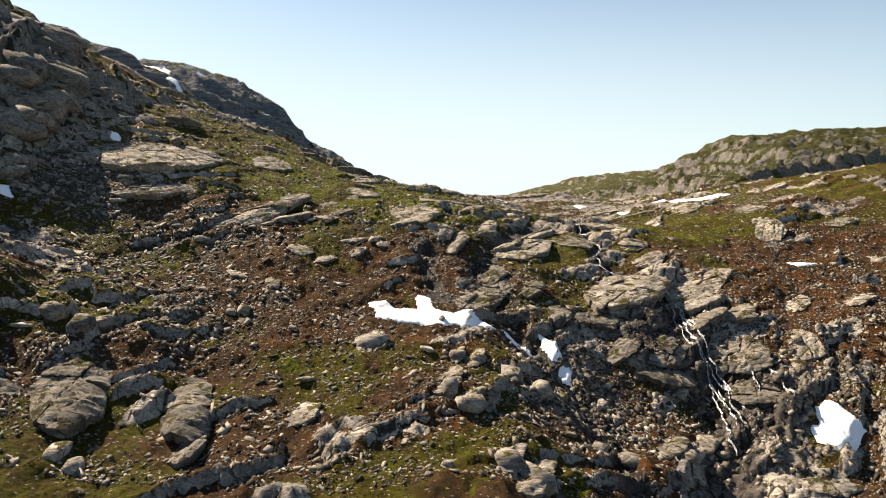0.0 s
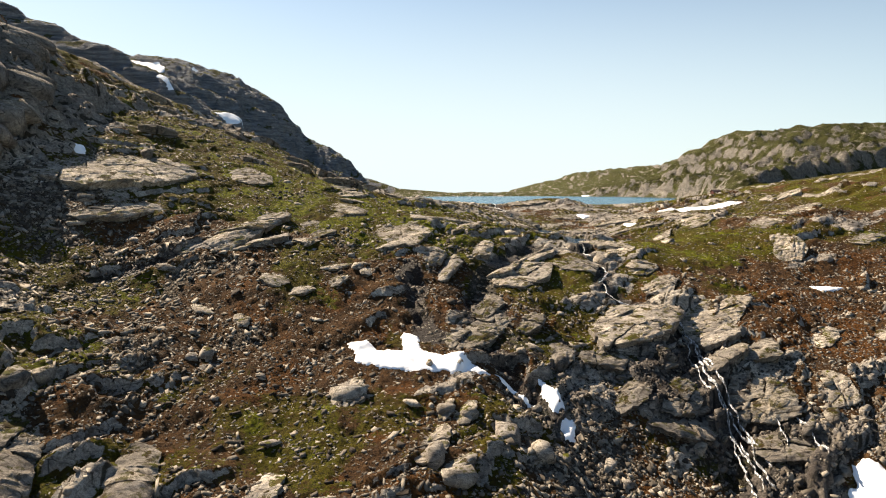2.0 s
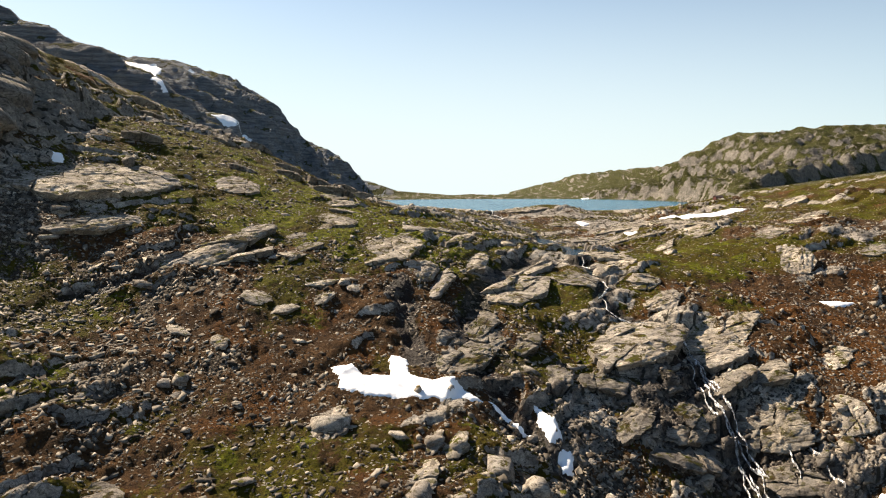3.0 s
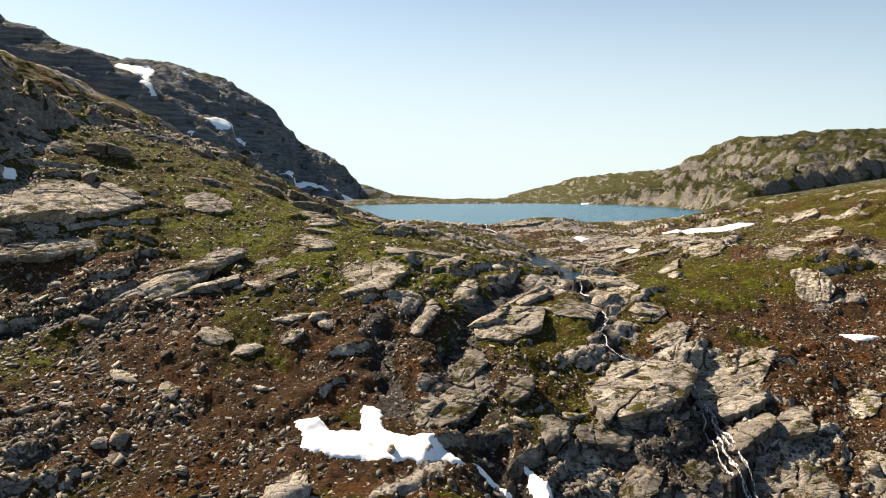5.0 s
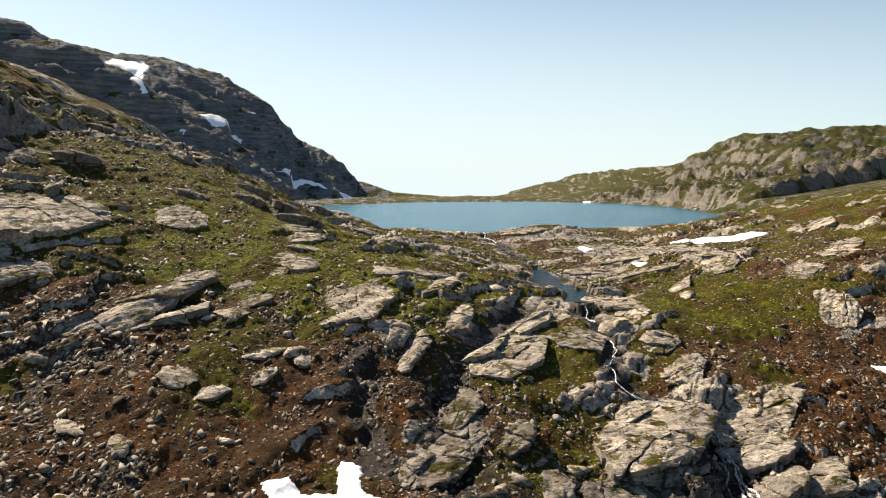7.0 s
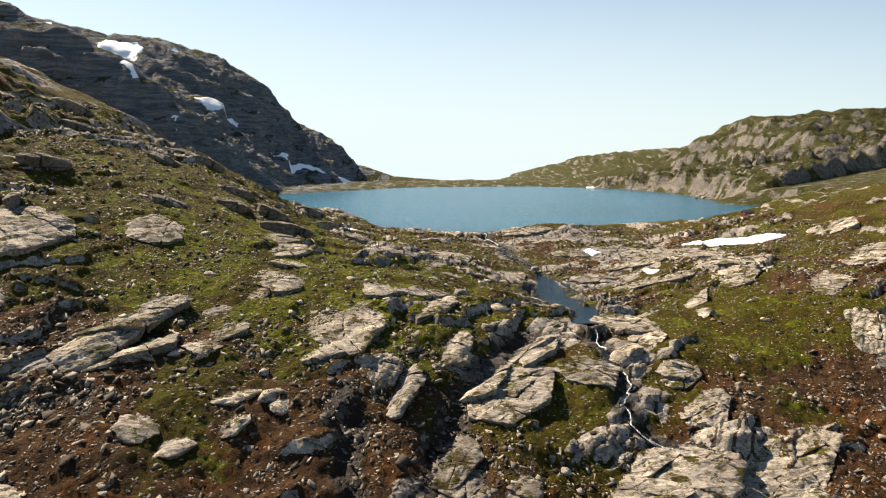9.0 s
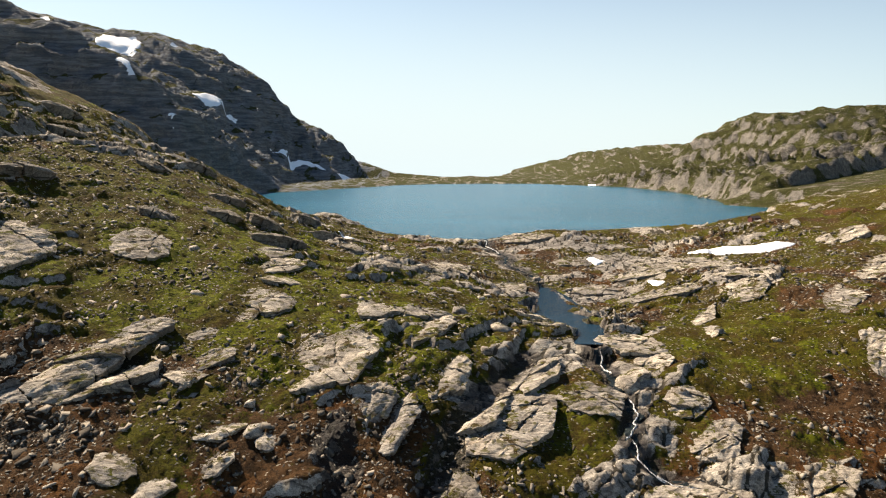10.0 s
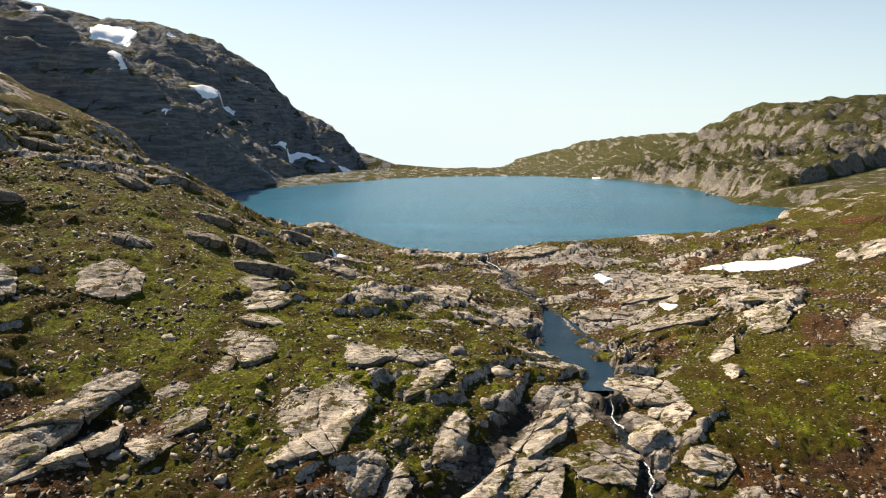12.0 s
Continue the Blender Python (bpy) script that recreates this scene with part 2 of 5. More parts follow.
def make_snow():
    n = Nodes("old_snow")
    p = n.position()
    dirt = n.math("MULTIPLY", n.step(n.noise(p, 0.5, 6, 0.7), 0.52, 0.75), n.step(n.noise(p, 5.0, 4, 0.8), 0.45, 0.7))
    c = n.mix(n.math("MULTIPLY", dirt, 0.4), (0.86, 0.87, 0.88), (0.42, 0.38, 0.33))
    return n.done(c, 0.65, n.bump(n.noise(p, 1.2, 4, 0.6), 0.5, 0.2), 0.3)


def make_lake(name, deep, scale, rough):
    n = Nodes(name)
    p = n.position((1.0, 1.6, 1.0), radians(12))
    spec = 0.13 if scale < 1 else 0.05
    streaks = n.noise(n.position((0.35, 1.8, 1.0), radians(6)), 0.016, 4, 0.6)
    c = n.mix(n.step(streaks, 0.4, 0.62), deep, tuple(v * 1.35 for v in deep))
    gusts = n.noise(n.position((0.16, 1.0, 1.0), radians(4)), 0.11, 6, 0.72)
    c = n.mix(1.0, c, n.mix(n.step(gusts, 0.36, 0.64), (0.82, 0.84, 0.86), (1.16, 1.15, 1.13)), "MULTIPLY")
    ripple = n.bump(n.noise(p, scale, 5, 0.65), 0.8, 0.5)
    return n.done(c, rough, n.bump(n.noise(p, scale * 4.3, 3, 0.6), 0.4, 0.08, ripple), spec)


def make_foam():
    n = Nodes("falling_water")
    p = n.position((3.0, 3.0, 0.7))
    c = n.mix(n.step(n.noise(p, 1.6, 6, 0.8), 0.46, 0.60), (0.070, 0.064, 0.058), (0.80, 0.82, 0.84))
    return n.done(c, 0.35, n.bump(n.noise(p, 3.0, 3), 0.5, 0.08), 0.5)


# the 0.66 gneiss copy serves wet gully rock and paints shade on crags
GROUND, ROCK, WET_SHADED_ROCK, SCREE, SNOW, FOAM = make_ground(), make_rock("gneiss"), make_rock("wet_shaded_gneiss", 0.66), make_scree("scree_stone", (0.035, 0.028, 0.022), (0.33, 0.290, 0.235), 0.9), make_snow(), make_foam()
WET_SCREE = make_scree("wet_stone", (0.014, 0.012, 0.010), (0.175, 0.152, 0.130), 0.5)
LAKE = make_lake("lake_water", (0.005, 0.060, 0.096), 0.45, 0.22)
BROOK = make_lake("brook_water", (0.012, 0.018, 0.021), 1.6, 0.15)
POOL = make_lake("stream_water", (0.010, 0.030, 0.052), 1.2, 0.12)


# ---- the lie of the land: pure arithmetic, the lake's level is z = 0 ----
_gx, _gy = np.cos(np.arange(64) * math.tau / 64), np.sin(np.arange(64) * math.tau / 64)


def scatter(ix, iy, seed):
    """A pseudo-random whole number for each cell."""
    h = (ix.astype(np.int64) * 374761393 + iy.astype(np.int64) * 668265263 + seed * 974634777) & 0xFFFFFFFF
    h = ((h ^ (h >> 13)) * 1274126177) & 0xFFFFFFFF
    h = ((h ^ (h >> 15)) * 2246822519) & 0xFFFFFFFF
    return h ^ (h >> 16)


def perlin(x, y, seed):
    ix, iy = np.floor(x), np.floor(y)
    fx, fy = x - ix, y - iy
    u, v = fx * fx * fx * (fx * (fx * 6 - 15) + 10), fy * fy * fy * (fy * (fy * 6 - 15) + 10)
    out = 0
    for dx, wx in ((0, 1 - u), (1, u)):
        for dy, wy in ((0, 1 - v), (1, v)):
            g = scatter(ix + dx, iy + dy, seed) & 63
            out = out + wx * wy * (_gx[g] * (fx - dx) + _gy[g] * (fy - dy))
    return out * 1.5


def fractal(x, y, seed, octaves=4, gain=0.5):
    out, a = 0, 1.0
    for k in range(octaves):
        out = out + a * perlin(x, y, seed + 17 * k)
        x, y, a = x * 2.03 + 5.3, y * 2.03 - 3.1, a * gain
    return out


def blocks(x, y, seed, lean=0.5):
    """Broken rock: every cell a tilted block with a height of its own; also how near its edge is."""
    ix, iy = np.floor(x), np.floor(y)
    best, second, height = np.full(x.shape, 9.0), np.full(x.shape, 9.0), np.zeros(x.shape)
    for dx in (-1, 0, 1):
        for dy in (-1, 0, 1):
            h = scatter(ix + dx, iy + dy, seed)
            px, py = ix + dx + (h & 255) / 255.0, iy + dy + ((h >> 8) & 255) / 255.0
            d = np.maximum(np.abs(x - px), np.abs(y - py)) * 0.6 + np.hypot(x - px, y - py) * 0.4
            z = ((h >> 16) & 255) / 255.0 - 0.5 + lean * ((((h >> 4) & 255) / 127.5 - 1) * (x - px) + (((h >> 12) & 255) / 127.5 - 0.6) * (y - py))
            near = d < best
            second = np.where(near, best, np.minimum(second, d))
            height = np.where(near, z, height)
            best = np.where(near, d, best)
    return height, second - best


def ease(a, b, v):
    k = np.clip((v - a) / (b - a), 0, 1)
    return k * k * (3 - 2 * k)


def spline(k, q):
    """The weights of a natural cubic through the knots k at the places q, straight beyond the ends."""
    n, h = len(k), np.diff(k)
    a, b, e = np.eye(n), np.zeros((n, n)), np.eye(n)
    for i in range(1, n - 1):
        a[i, i - 1:i + 2] = h[i - 1], 2 * (h[i - 1] + h[i]), h[i]
        b[i, i - 1:i + 2] = 6 / h[i - 1], -6 / h[i - 1] - 6 / h[i], 6 / h[i]
    s, qq = np.linalg.solve(a, b), np.clip(q, k[0], k[-1])
    i = np.clip(np.searchsorted(k, qq) - 1, 0, n - 2)
    hh = h[i]
    lo, hi = (k[i + 1] - qq) / hh, (qq - k[i]) / hh
    w = lo[:, None] * e[i] + hi[:, None] * e[i + 1] + ((lo**3 - lo) * hh**2 / 6)[:, None] * s[i] + ((hi**3 - hi) * hh**2 / 6)[:, None] * s[i + 1]
    first, last = (e[1] - e[0]) / h[0] - h[0] / 6 * s[1], (e[-1] - e[-2]) / h[-1] + h[-1] / 6 * s[-2]
    return w + np.minimum(q - k[0], 0)[:, None] * first + np.maximum(q - k[-1], 0)[:, None] * last


# the valley step in cross sections: y, then the heights at the stations in x
STATIONS = np.array((-115, -80, -55, -35, -15, 5, 25, 45, 65, 90, 125.0))
SECTIONS = np.array((
    (70, -9.9, -19.8, -28.8, -32.1, -32.5, -32.3, -38.8, -45.5, -49, -48, -42.4),
    (90, 0.1, -12.2, -22.4, -27.1, -27.3, -28.1, -35.9, -40.6, -41.2, -37.1, -34.8),
    (108, 9.4, -7.1, -15.5, -20.3, -21.4, -23.1, -29.2, -33.3, -31.4, -28.6, -28.5),
    (124, 18.3, -3.3, -11.9, -12.7, -15.7, -17.3, -22.1, -23.5, -23.4, -23, -23.3),
    (140, 27.3, 4.6, -3.9, -5.4, -7.4, -10.7, -14.5, -16.6, -18, -18.7, -18.1),
    (158, 36.3, 12, 4.7, 0.9, -1.2, -4.3, -8.7, -9.6, -11.4, -13.6, -12),
    (180, 44.6, 19, 12.2, 7.7, 3.4, -0.5, -5, -6.6, -6.6, -4.7, -4.1),
    (210, 46.8, 27.0, 19.3, 10.8, 4.6, 0.9, -4.5, -7.6, -4.1, -1.6, 1.9),
    (250, 46.2, 30.1, 20.4, 9.6, 3.2, 1.3, -0.2, -1.1, -2.1, -0.3, 4.6),
))
SHORE = ((17, 266), (-3, 271), (-12, 288), (-30, 318), (-62, 345), (-112, 375), (-138, 440), (-142, 520), (-136, 568), (-112, 592), (-78, 658),
         (-60, 690), (-44, 731), (-6, 768), (48, 784), (104, 785), (155, 726), (180, 694), (192, 607), (189, 552), (180, 482), (168, 441),
         (186, 414), (188, 390), (148, 352), (122, 318), (84, 312), (58, 297), (44, 287))
# ridges: crest points (x, y, z), fall towards the lake, fall behind, roundness
RIDGES = (
    (((-95, 470, 1), (-112, 486, 8), (-137, 490, 36), (-163, 495, 62), (-197, 503, 87), (-230, 515, 108), (-300, 530, 137), (-420, 540, 184), (-700, 560, 230)), 1.05, 0.42, 4),
    (((0, 890, 5), (-60, 895, 10), (-104, 900, 27), (-134, 895, 57), (-152, 892, 68), (-182, 888, 84), (-198, 884, 104), (-217, 880, 127), (-256, 872, 151), (-312, 850, 170), (-350, 835, 171), (-402, 815, 175), (-470, 790, 192), (-560, 770, 220), (-800, 760, 255)), 0.50, 0.5, 10),
    (((50, 1290, 0), (130, 1300, 8), (200, 1300, 26), (260, 1300, 43), (320, 1300, 52), (400, 1300, 56), (520, 1300, 58), (700, 1300, 60)), 0.088, 0.3, 14),
    (((262, 878, 30), (292, 880, 44), (316, 880, 57), (347, 880, 72), (366, 880, 81), (378, 880, 87), (396, 882, 85), (430, 882, 87), (460, 882, 91), (580, 890, 95), (900, 900, 110)), 0.235, 0.3, 6),
    (((184, 447, 5), (196, 449, 13), (210, 455, 20), (236, 476, 24), (263, 500, 27), (311, 540, 33), (420, 630, 48), (600, 760, 74)), 4.0, 0.13, 1),
)
# water courses and clefts: points (x, y), half width, depth
CLEFTS = (
    (((17, 268), (21, 260), (20, 252), (25.5, 244), (24.5, 237), (30, 231), (32.4, 224), (32.8, 216)), 2.2, 0.7),
    (((35.4, 178), (34.4, 167), (35.4, 158), (36.4, 153), (34, 146.5), (36.5, 142.5), (41, 141), (45, 138), (46, 134)), 2.0, 1.1),
    (((46, 134), (46, 127), (45, 120), (46, 114), (47, 108), (45, 101), (40, 90), (35, 70)), 4.2, 2.4),
    (((22, 166), (16, 156), (12, 147), (9, 138), (8, 131), (9, 121), (14, 113), (20, 106), (24, 95), (26, 80)), 2.4, 1.5),
    (((-4, 141), (-4, 135), (-2, 128), (0, 122)), 2.2, 0.9),
    (((-60, 130), (-50, 136.5), (-42, 142), (-33, 149.5)), 1.3, 1.3),
)
# the stream's pool: middle line and half width
POOL_LINE, POOL_LEVEL = ((32.6, 223, 1.3), (33.4, 212, 2.2), (31.8, 203, 3.6), (31.0, 196, 5.0), (33.0, 188, 4.4), (34.8, 181, 3.4), (34.6, 172, 2.2)), -6.2
UP = (0.80, 0.60)  # the strike of the rock bands


def along(px, py, points):
    """Distance to a polyline, the share along it, the third coordinate there, and the side."""
    best, third, side = np.full(px.shape, 1e9), np.zeros(px.shape), np.zeros(px.shape)
    for a, b in zip(points, points[1:]):
        dx, dy = b[0] - a[0], b[1] - a[1]
        s = np.clip(((px - a[0]) * dx + (py - a[1]) * dy) / (dx * dx + dy * dy), 0, 1)
        d = np.hypot(px - a[0] - s * dx, py - a[1] - s * dy)
        near = d < best
        best = np.where(near, d, best)
        side = np.where(near, dx * (py - a[1]) - dy * (px - a[0]), side)
        if len(a) > 2:
            third = np.where(near, a[2] + s * (b[2] - a[2]), third)
    return best, third, side


def shore_distance(x, y):
    """Metres to the lake's shore, minus on the lake."""
    ring = SHORE + SHORE[:1]
    d = along(x, y, ring)[0]
    inside = np.zeros(x.shape, bool)
    for a, b in zip(ring, ring[1:]):
        cross = (a[1] > y) != (b[1] > y)
        inside ^= cross & (x < (b[0] - a[0]) * (y - a[1]) / (b[1] - a[1] + 1e-9) + a[0])
    return np.where(inside, -d, d)


def discs(x, y, spots):
    """Soft patches: (x, y, radius, weight)."""
    out = 0
    for sx, sy, r, w in spots:
        out = out + w * np.exp(-((x - sx) ** 2 + (y - sy) ** 2) / (r * r))
    return out


def shape(x, y):
    """The smooth lie of the land at flat arrays x, y, before broken rock and turf."""
    xx, yy = np.clip(x, -138, 185), np.clip(y, 15, 268)
    z = np.einsum("ka,ab,kb->k", spline(SECTIONS[:, 0], yy), SECTIONS[:, 1:], spline(STATIONS, xx))
    z = z + 0.30 * np.clip(-138 - x, 0, 500) + 0.12 * np.maximum(x - 185, 0)
    z = z - (0.62 - 0.58 * ease(-20, 110, x)) * np.maximum(y - 292 - 0.05 * x, 0)
    z = z + 2.5 * ease(-63, -68, x + 0.12 * (y - 95)) * ease(118, 104, y) * ease(40, 75, y)
    z = z - 0.30 * ease(-98, -78, x) * ease(-30, -44, x) * np.maximum(y - 252, 0) * ease(340, 290, y)
    return z


def land(x, y):
    """Height and cover of the ground at flat arrays x, y."""
    u, v = x * UP[0] + y * UP[1], -x * UP[1] + y * UP[0]
    z = shape(x, y)
    sd = shore_distance(x, y)
    far = ease(285, 330, y) * np.ones_like(x)
    # far hills
    warp = 9 * fractal(x / 60, y / 60, 3, 4)
    hills = np.full(x.shape, 1.0) + 3 * (1 - np.exp(-np.maximum(sd, 0) / 40)) + 1.2 * fractal(x / 25, y / 25, 8, 4)
    edge = np.full(x.shape, 1e3)
    for crest, front, back, soft in RIDGES:
        d, top, side = along(x, y, crest)
        lake_side = y < np.interp(x, *zip(*sorted((c[0], c[1]) for c in crest)))
        edge = np.minimum(edge, d)
        d2 = np.sqrt(np.maximum(d + warp * ease(3, 40, d), 0) ** 2 + soft * soft) - soft
        if front > 3:
            top, d2 = top * (1 + 0.22 * fractal(x / 16, y / 16, 43, 4)), np.maximum(d2 + 5 * fractal(x / 11, y / 11, 47, 4, 0.6) * ease(1, 8, d), 0)
        hills = np.maximum(hills, top - np.where(lake_side, front, back) * d2)
    # cliffs and ledges on the far hills
    dip = 0.38 * x * ease(20, -60, x) * ease(600, 720, y)
    q = (hills + dip + 7 * fractal(x / 38, y / 38, 21, 5, 0.55)) / 19
    terrace = 19 * (np.floor(q) + ease(0.60, 0.96, q - np.floor(q))) - 19 * q
    steep = ease(6, 40, hills) * (0.5 + 0.5 * ease(4, 40, edge))
    steep = steep * (1 - np.minimum(1, discs(x, y, ((-342, 785, 30, 1.2), (-220, 720, 18, 1.2), (-150, 765, 20, 1.2), (-132, 786, 16, 1.0), (-200, 505, 10, 1.0)))))
    hills = hills + steep * (0.78 * terrace * ease(260, -60, x) + 0.62 * terrace * ease(-60, 260, x))
    q2 = (hills + dip + 3 * fractal(x / 15, y / 15, 29, 4)) / 6.5
    hills = hills + steep * (0.95 - 0.15 * ease(-60, 150, x)) * (6.5 * (np.floor(q2) + ease(0.4, 0.95, q2 - np.floor(q2))) - 6.5 * q2)
    hb, _ = blocks(x / 15, y / 11, 37, 0.8)
    hills = hills + steep * ease(-40, 150, x) * 1.3 * hb
    hills = hills + steep * (1.9 * fractal(x / 8, y / 8, 31, 4, 0.65))
    z = np.where(y > 285, np.maximum(z, hills * far - 40 * (1 - far)), z)
    # land falls away beyond the hills
    z = z - 0.22 * np.clip(y - 930 - 430 * ease(60, 150, x) - 25 * fractal(x / 90, y / 90, 40, 3), 0, 1500) - 0.1 * np.clip(np.abs(x) - 900, 0, 1500)

    # broken ground of the valley step
    near = 1 - ease(330, 420, y)
    outcrop = fractal(u / 26, v / 11, 51, 4, 0.55)
    rocky = discs(x, y, ((45, 120, 15, 0.62), (38, 145, 11, 0.25), (14, 150, 8, 0.2), (8, 128, 9, 0.40), (22, 112, 9, 0.35), (33, 170, 9, 0.3), (40, 218, 30, 0.30), (60, 250, 30, 0.22), (8, 255, 18, 0.2),
                         (-106, 176, 22, 0.8), (-92, 150, 16, 0.5), (-70, 108, 10, 0.35), (85, 160, 10, 0.5), (50, 100, 14, 0.5), (5, 205, 12, 0.2), (82, 118, 12, 0.3)))
    rocky = rocky - discs(x, y, ((63, 176, 15, 0.7), (76, 178, 16, 0.5), (70, 160, 12, 0.3), (26, 147, 5, 0.7), (-30, 195, 28, 0.3), (-62, 205, 26, 0.4), (-25, 122, 16, 0.35), (76, 140, 14, 0.35), (-4, 150, 14, 0.22), (-40, 165, 24, 0.32), (-50, 130, 22, 0.30), (-12, 172, 16, 0.25), (-20, 135, 16, 0.25), (5, 90, 14, 0.25), (-15, 100, 14, 0.25), (95, 200, 16, 0.2), (85, 140, 16, 0.2)))
    # ledges: steep towards the lower right, gently falling away behind
    s = v / 8.5 + 0.9 * fractal(u / 19, v / 14, 61, 4)
    saw = s - np.floor(s)
    ledge = ease(0.0, 0.14, saw) - saw
    s2 = v / 3.1 + 0.8 * fractal(u / 8, v / 6, 67, 3)
    saw2 = s2 - np.floor(s2)
    ledge2 = ease(0.0, 0.16, saw2) - saw2
    lift = ease(-0.25, 0.5, fractal(u / 34, v / 17, 71, 3) + 0.6 * rocky)
    crest = lift * ease(0.02, 0.10, saw) * ease(0.60, 0.25, saw)
    rock = ease(0.16, 0.50, outcrop * 0.75 + rocky + 0.34 * crest - 0.10)
    b1, e1 = blocks(u / 5.2, v / 3.0, 81, 0.7)
    b2, e2 = blocks(u / 1.7 + 0.2 * b1, v / 1.15, 87, 0.7)
    turf = 0.75 * fractal(x / 11, y / 11, 91, 4) + 0.22 * fractal(x / 2.6, y / 2.6, 95, 3)
    lumps = 0.34 * np.abs(fractal(x / 1.5, y / 1.5, 97, 2, 0.8)) - 0.1
    relief = turf + lumps * (1 - rock) + (1.9 - 0.8 * np.minimum(1, discs(x, y, ((-45, 165, 30, 1.0), (-60, 200, 30, 0.8))))) * lift * ledge + rock * (0.85 * ledge2 + 0.34 * b1 + 0.14 * b2 - 0.45 * ease(0.09, 0.0, e1))
    rough = ease(0.4, 0.9, rocky)
    relief = relief + rough * (0.40 * b1 + 2.2 * ledge)
    relief = relief * (1 - 0.80 * np.minimum(1, discs(x, y, ((50, 238, 34, 1.0), (20, 235, 20, 0.6), (34, 165, 14, 0.7)))))
    cliff = ease(-78, -96, x) * ease(110, 150, y) * ease(280, 200, y)
    qc = (z + 3.5 * fractal(x / 13, y / 13, 103, 3)) / 9.0
    relief = relief + cliff * 0.8 * (9 * (np.floor(qc) + ease(0.45, 0.95, qc - np.floor(qc))) - 9 * qc)
    bc, _ = blocks(u / 11, v / 8, 107, 0.9)
    relief = relief + cliff * (4.0 * bc + 1.2 * b1)
    z = z + near * relief
    wet = discs(x, y, ((47, 113, 12, 0.8), (20, 110, 7, 0.4), (10, 135, 8, 0.5), (36, 121, 8, 0.5), (54, 104, 9, 0.45), (14, 122, 8, 0.5), (-2, 129, 7, 0.35), (38, 147, 5, 0.4)))
    for points, half, depth in CLEFTS:
        d = along(x + 1.6 * fractal(x / 7, y / 7, 111, 2), y, points)[0]
        cut = ease(1.9, 0.25, d / half)
        z = z - depth * cut * (0.85 + 0.25 * b1)
        wet = np.maximum(wet, 0.85 * ease(1.7, 0.5, d / half))
    # the pool above the fall lies flat between low banks
    d, half, _ = along(x, y, POOL_LINE)
    pool = d / half - 1 + 0.55 * fractal(x / 3.5, y / 5, 117, 4, 0.6)
    z = np.where(pool < 0, np.minimum(z, POOL_LEVEL - 0.05 - 0.5 * np.minimum(1, -2 * pool)), np.where(pool < 0.7, z + (np.maximum(z, POOL_LEVEL + 0.12 + 0.3 * pool) - z) * ease(0.7, 0.3, pool), z))
    wet = np.maximum(wet, 0.7 * ease(0.35, 0.0, pool))
    # shore
    k = ease(0, 1, sd / np.where(y > 330, np.maximum(5.0, 14 + 16 * fractal(x / 25, y / 25, 53, 3)), 15.0))
    rim = 0.25 + 0.11 * np.clip(sd, 0, 12) + 0.3 * np.maximum(relief, -0.4) * ease(0, 5, sd)
    z = np.where(sd > 0, np.where(y > 240, rim * (1 - k) + np.where(z < 0.4, z * k, z) * np.where(z < 0.4, 1, k), z), -0.28 * np.minimum(-sd, 60) - 0.05)

    moss = ease(0.1, 0.6, fractal(x / 7, y / 7, 121, 3) + discs(x, y, ((-28, 92, 4, 0.7), (-48, 108, 4, 0.5), (-5, 150, 10, 0.25), (-60, 235, 25, 0.3), (-35, 160, 12, 0.2), (-30, 200, 34, 0.45), (-10, 172, 20, 0.45), (-38, 176, 22, 0.35), (2, 160, 13, 0.35), (5, 200, 18, 0.3), (62, 178, 16, 0.3), (-12, 86, 8, 0.35), (26, 147, 5, 0.3))) - 0.15)
    heath = 0.46 + 0.6 * fractal(x / 17, y / 17, 131, 4) + discs(x, y, ((-18, 122, 15, 0.6), (-2, 131, 9, 0.5), (-40, 122, 18, 0.4), (78, 138, 18, 0.65), (88, 120, 22, 0.55), (95, 195, 22, 0.3), (-8, 84, 12, 0.35), (-45, 145, 13, 0.35), (90, 165, 14, 0.35), (30, 95, 14, 0.4), (90, 145, 24, 0.3), (100, 210, 24, 0.15), (45, 155, 8, 0.15)))
    heath = heath - discs(x, y, ((60, 176, 17, 0.45), (78, 182, 15, 0.35), (-35, 190, 38, 0.75), (26, 147, 6, 0.6), (-8, 160, 18, 0.5), (-70, 240, 45, 0.7), (100, 220, 40, 0.3), (-14, 100, 9, 0.3), (0, 180, 26, 0.4)))
    heath = heath * (1 - 0.6 * ease(250, 330, y))
    rust = ease(0.2, 0.8, 0.2 + fractal(x / 9, y / 9, 141, 3) + discs(x, y, ((78, 135, 16, 0.55), (0, 84, 10, 0.3))))
    gravel = 0.05 + 0.40 * fractal(x / 12, y / 12, 151, 4) + discs(x, y, ((-62, 122, 16, 0.30), (-50, 100, 14, 0.20), (-80, 146, 17, 0.6), (-72, 168, 10, 0.4), (-30, 108, 14, 0.12), (22, 100, 12, 0.5), (42, 192, 5, 0.6), (50, 92, 14, 0.4), (-45, 136, 14, 0.25), (-150, 640, 45, 0.4), (225, 425, 22, 0.6)))
    # shade and distance haze put into the rock colour of mountain, hills and cliff
    shade_haze = 0.80 * ease(330, 400, y) * ease(-10, -80, x) + 0.62 * ease(330, 400, y) * ease(60, 150, x) + 0.32 * cliff
    return z, dict(shade_haze=shade_haze, distant=ease(320, 420, y) * np.ones_like(x), rock=rock, heath=heath, moss=moss, rust=rust, gravel=gravel, wet=wet, joint=near * rock * ease(0.15, 0.03, e1))


GRID = {}


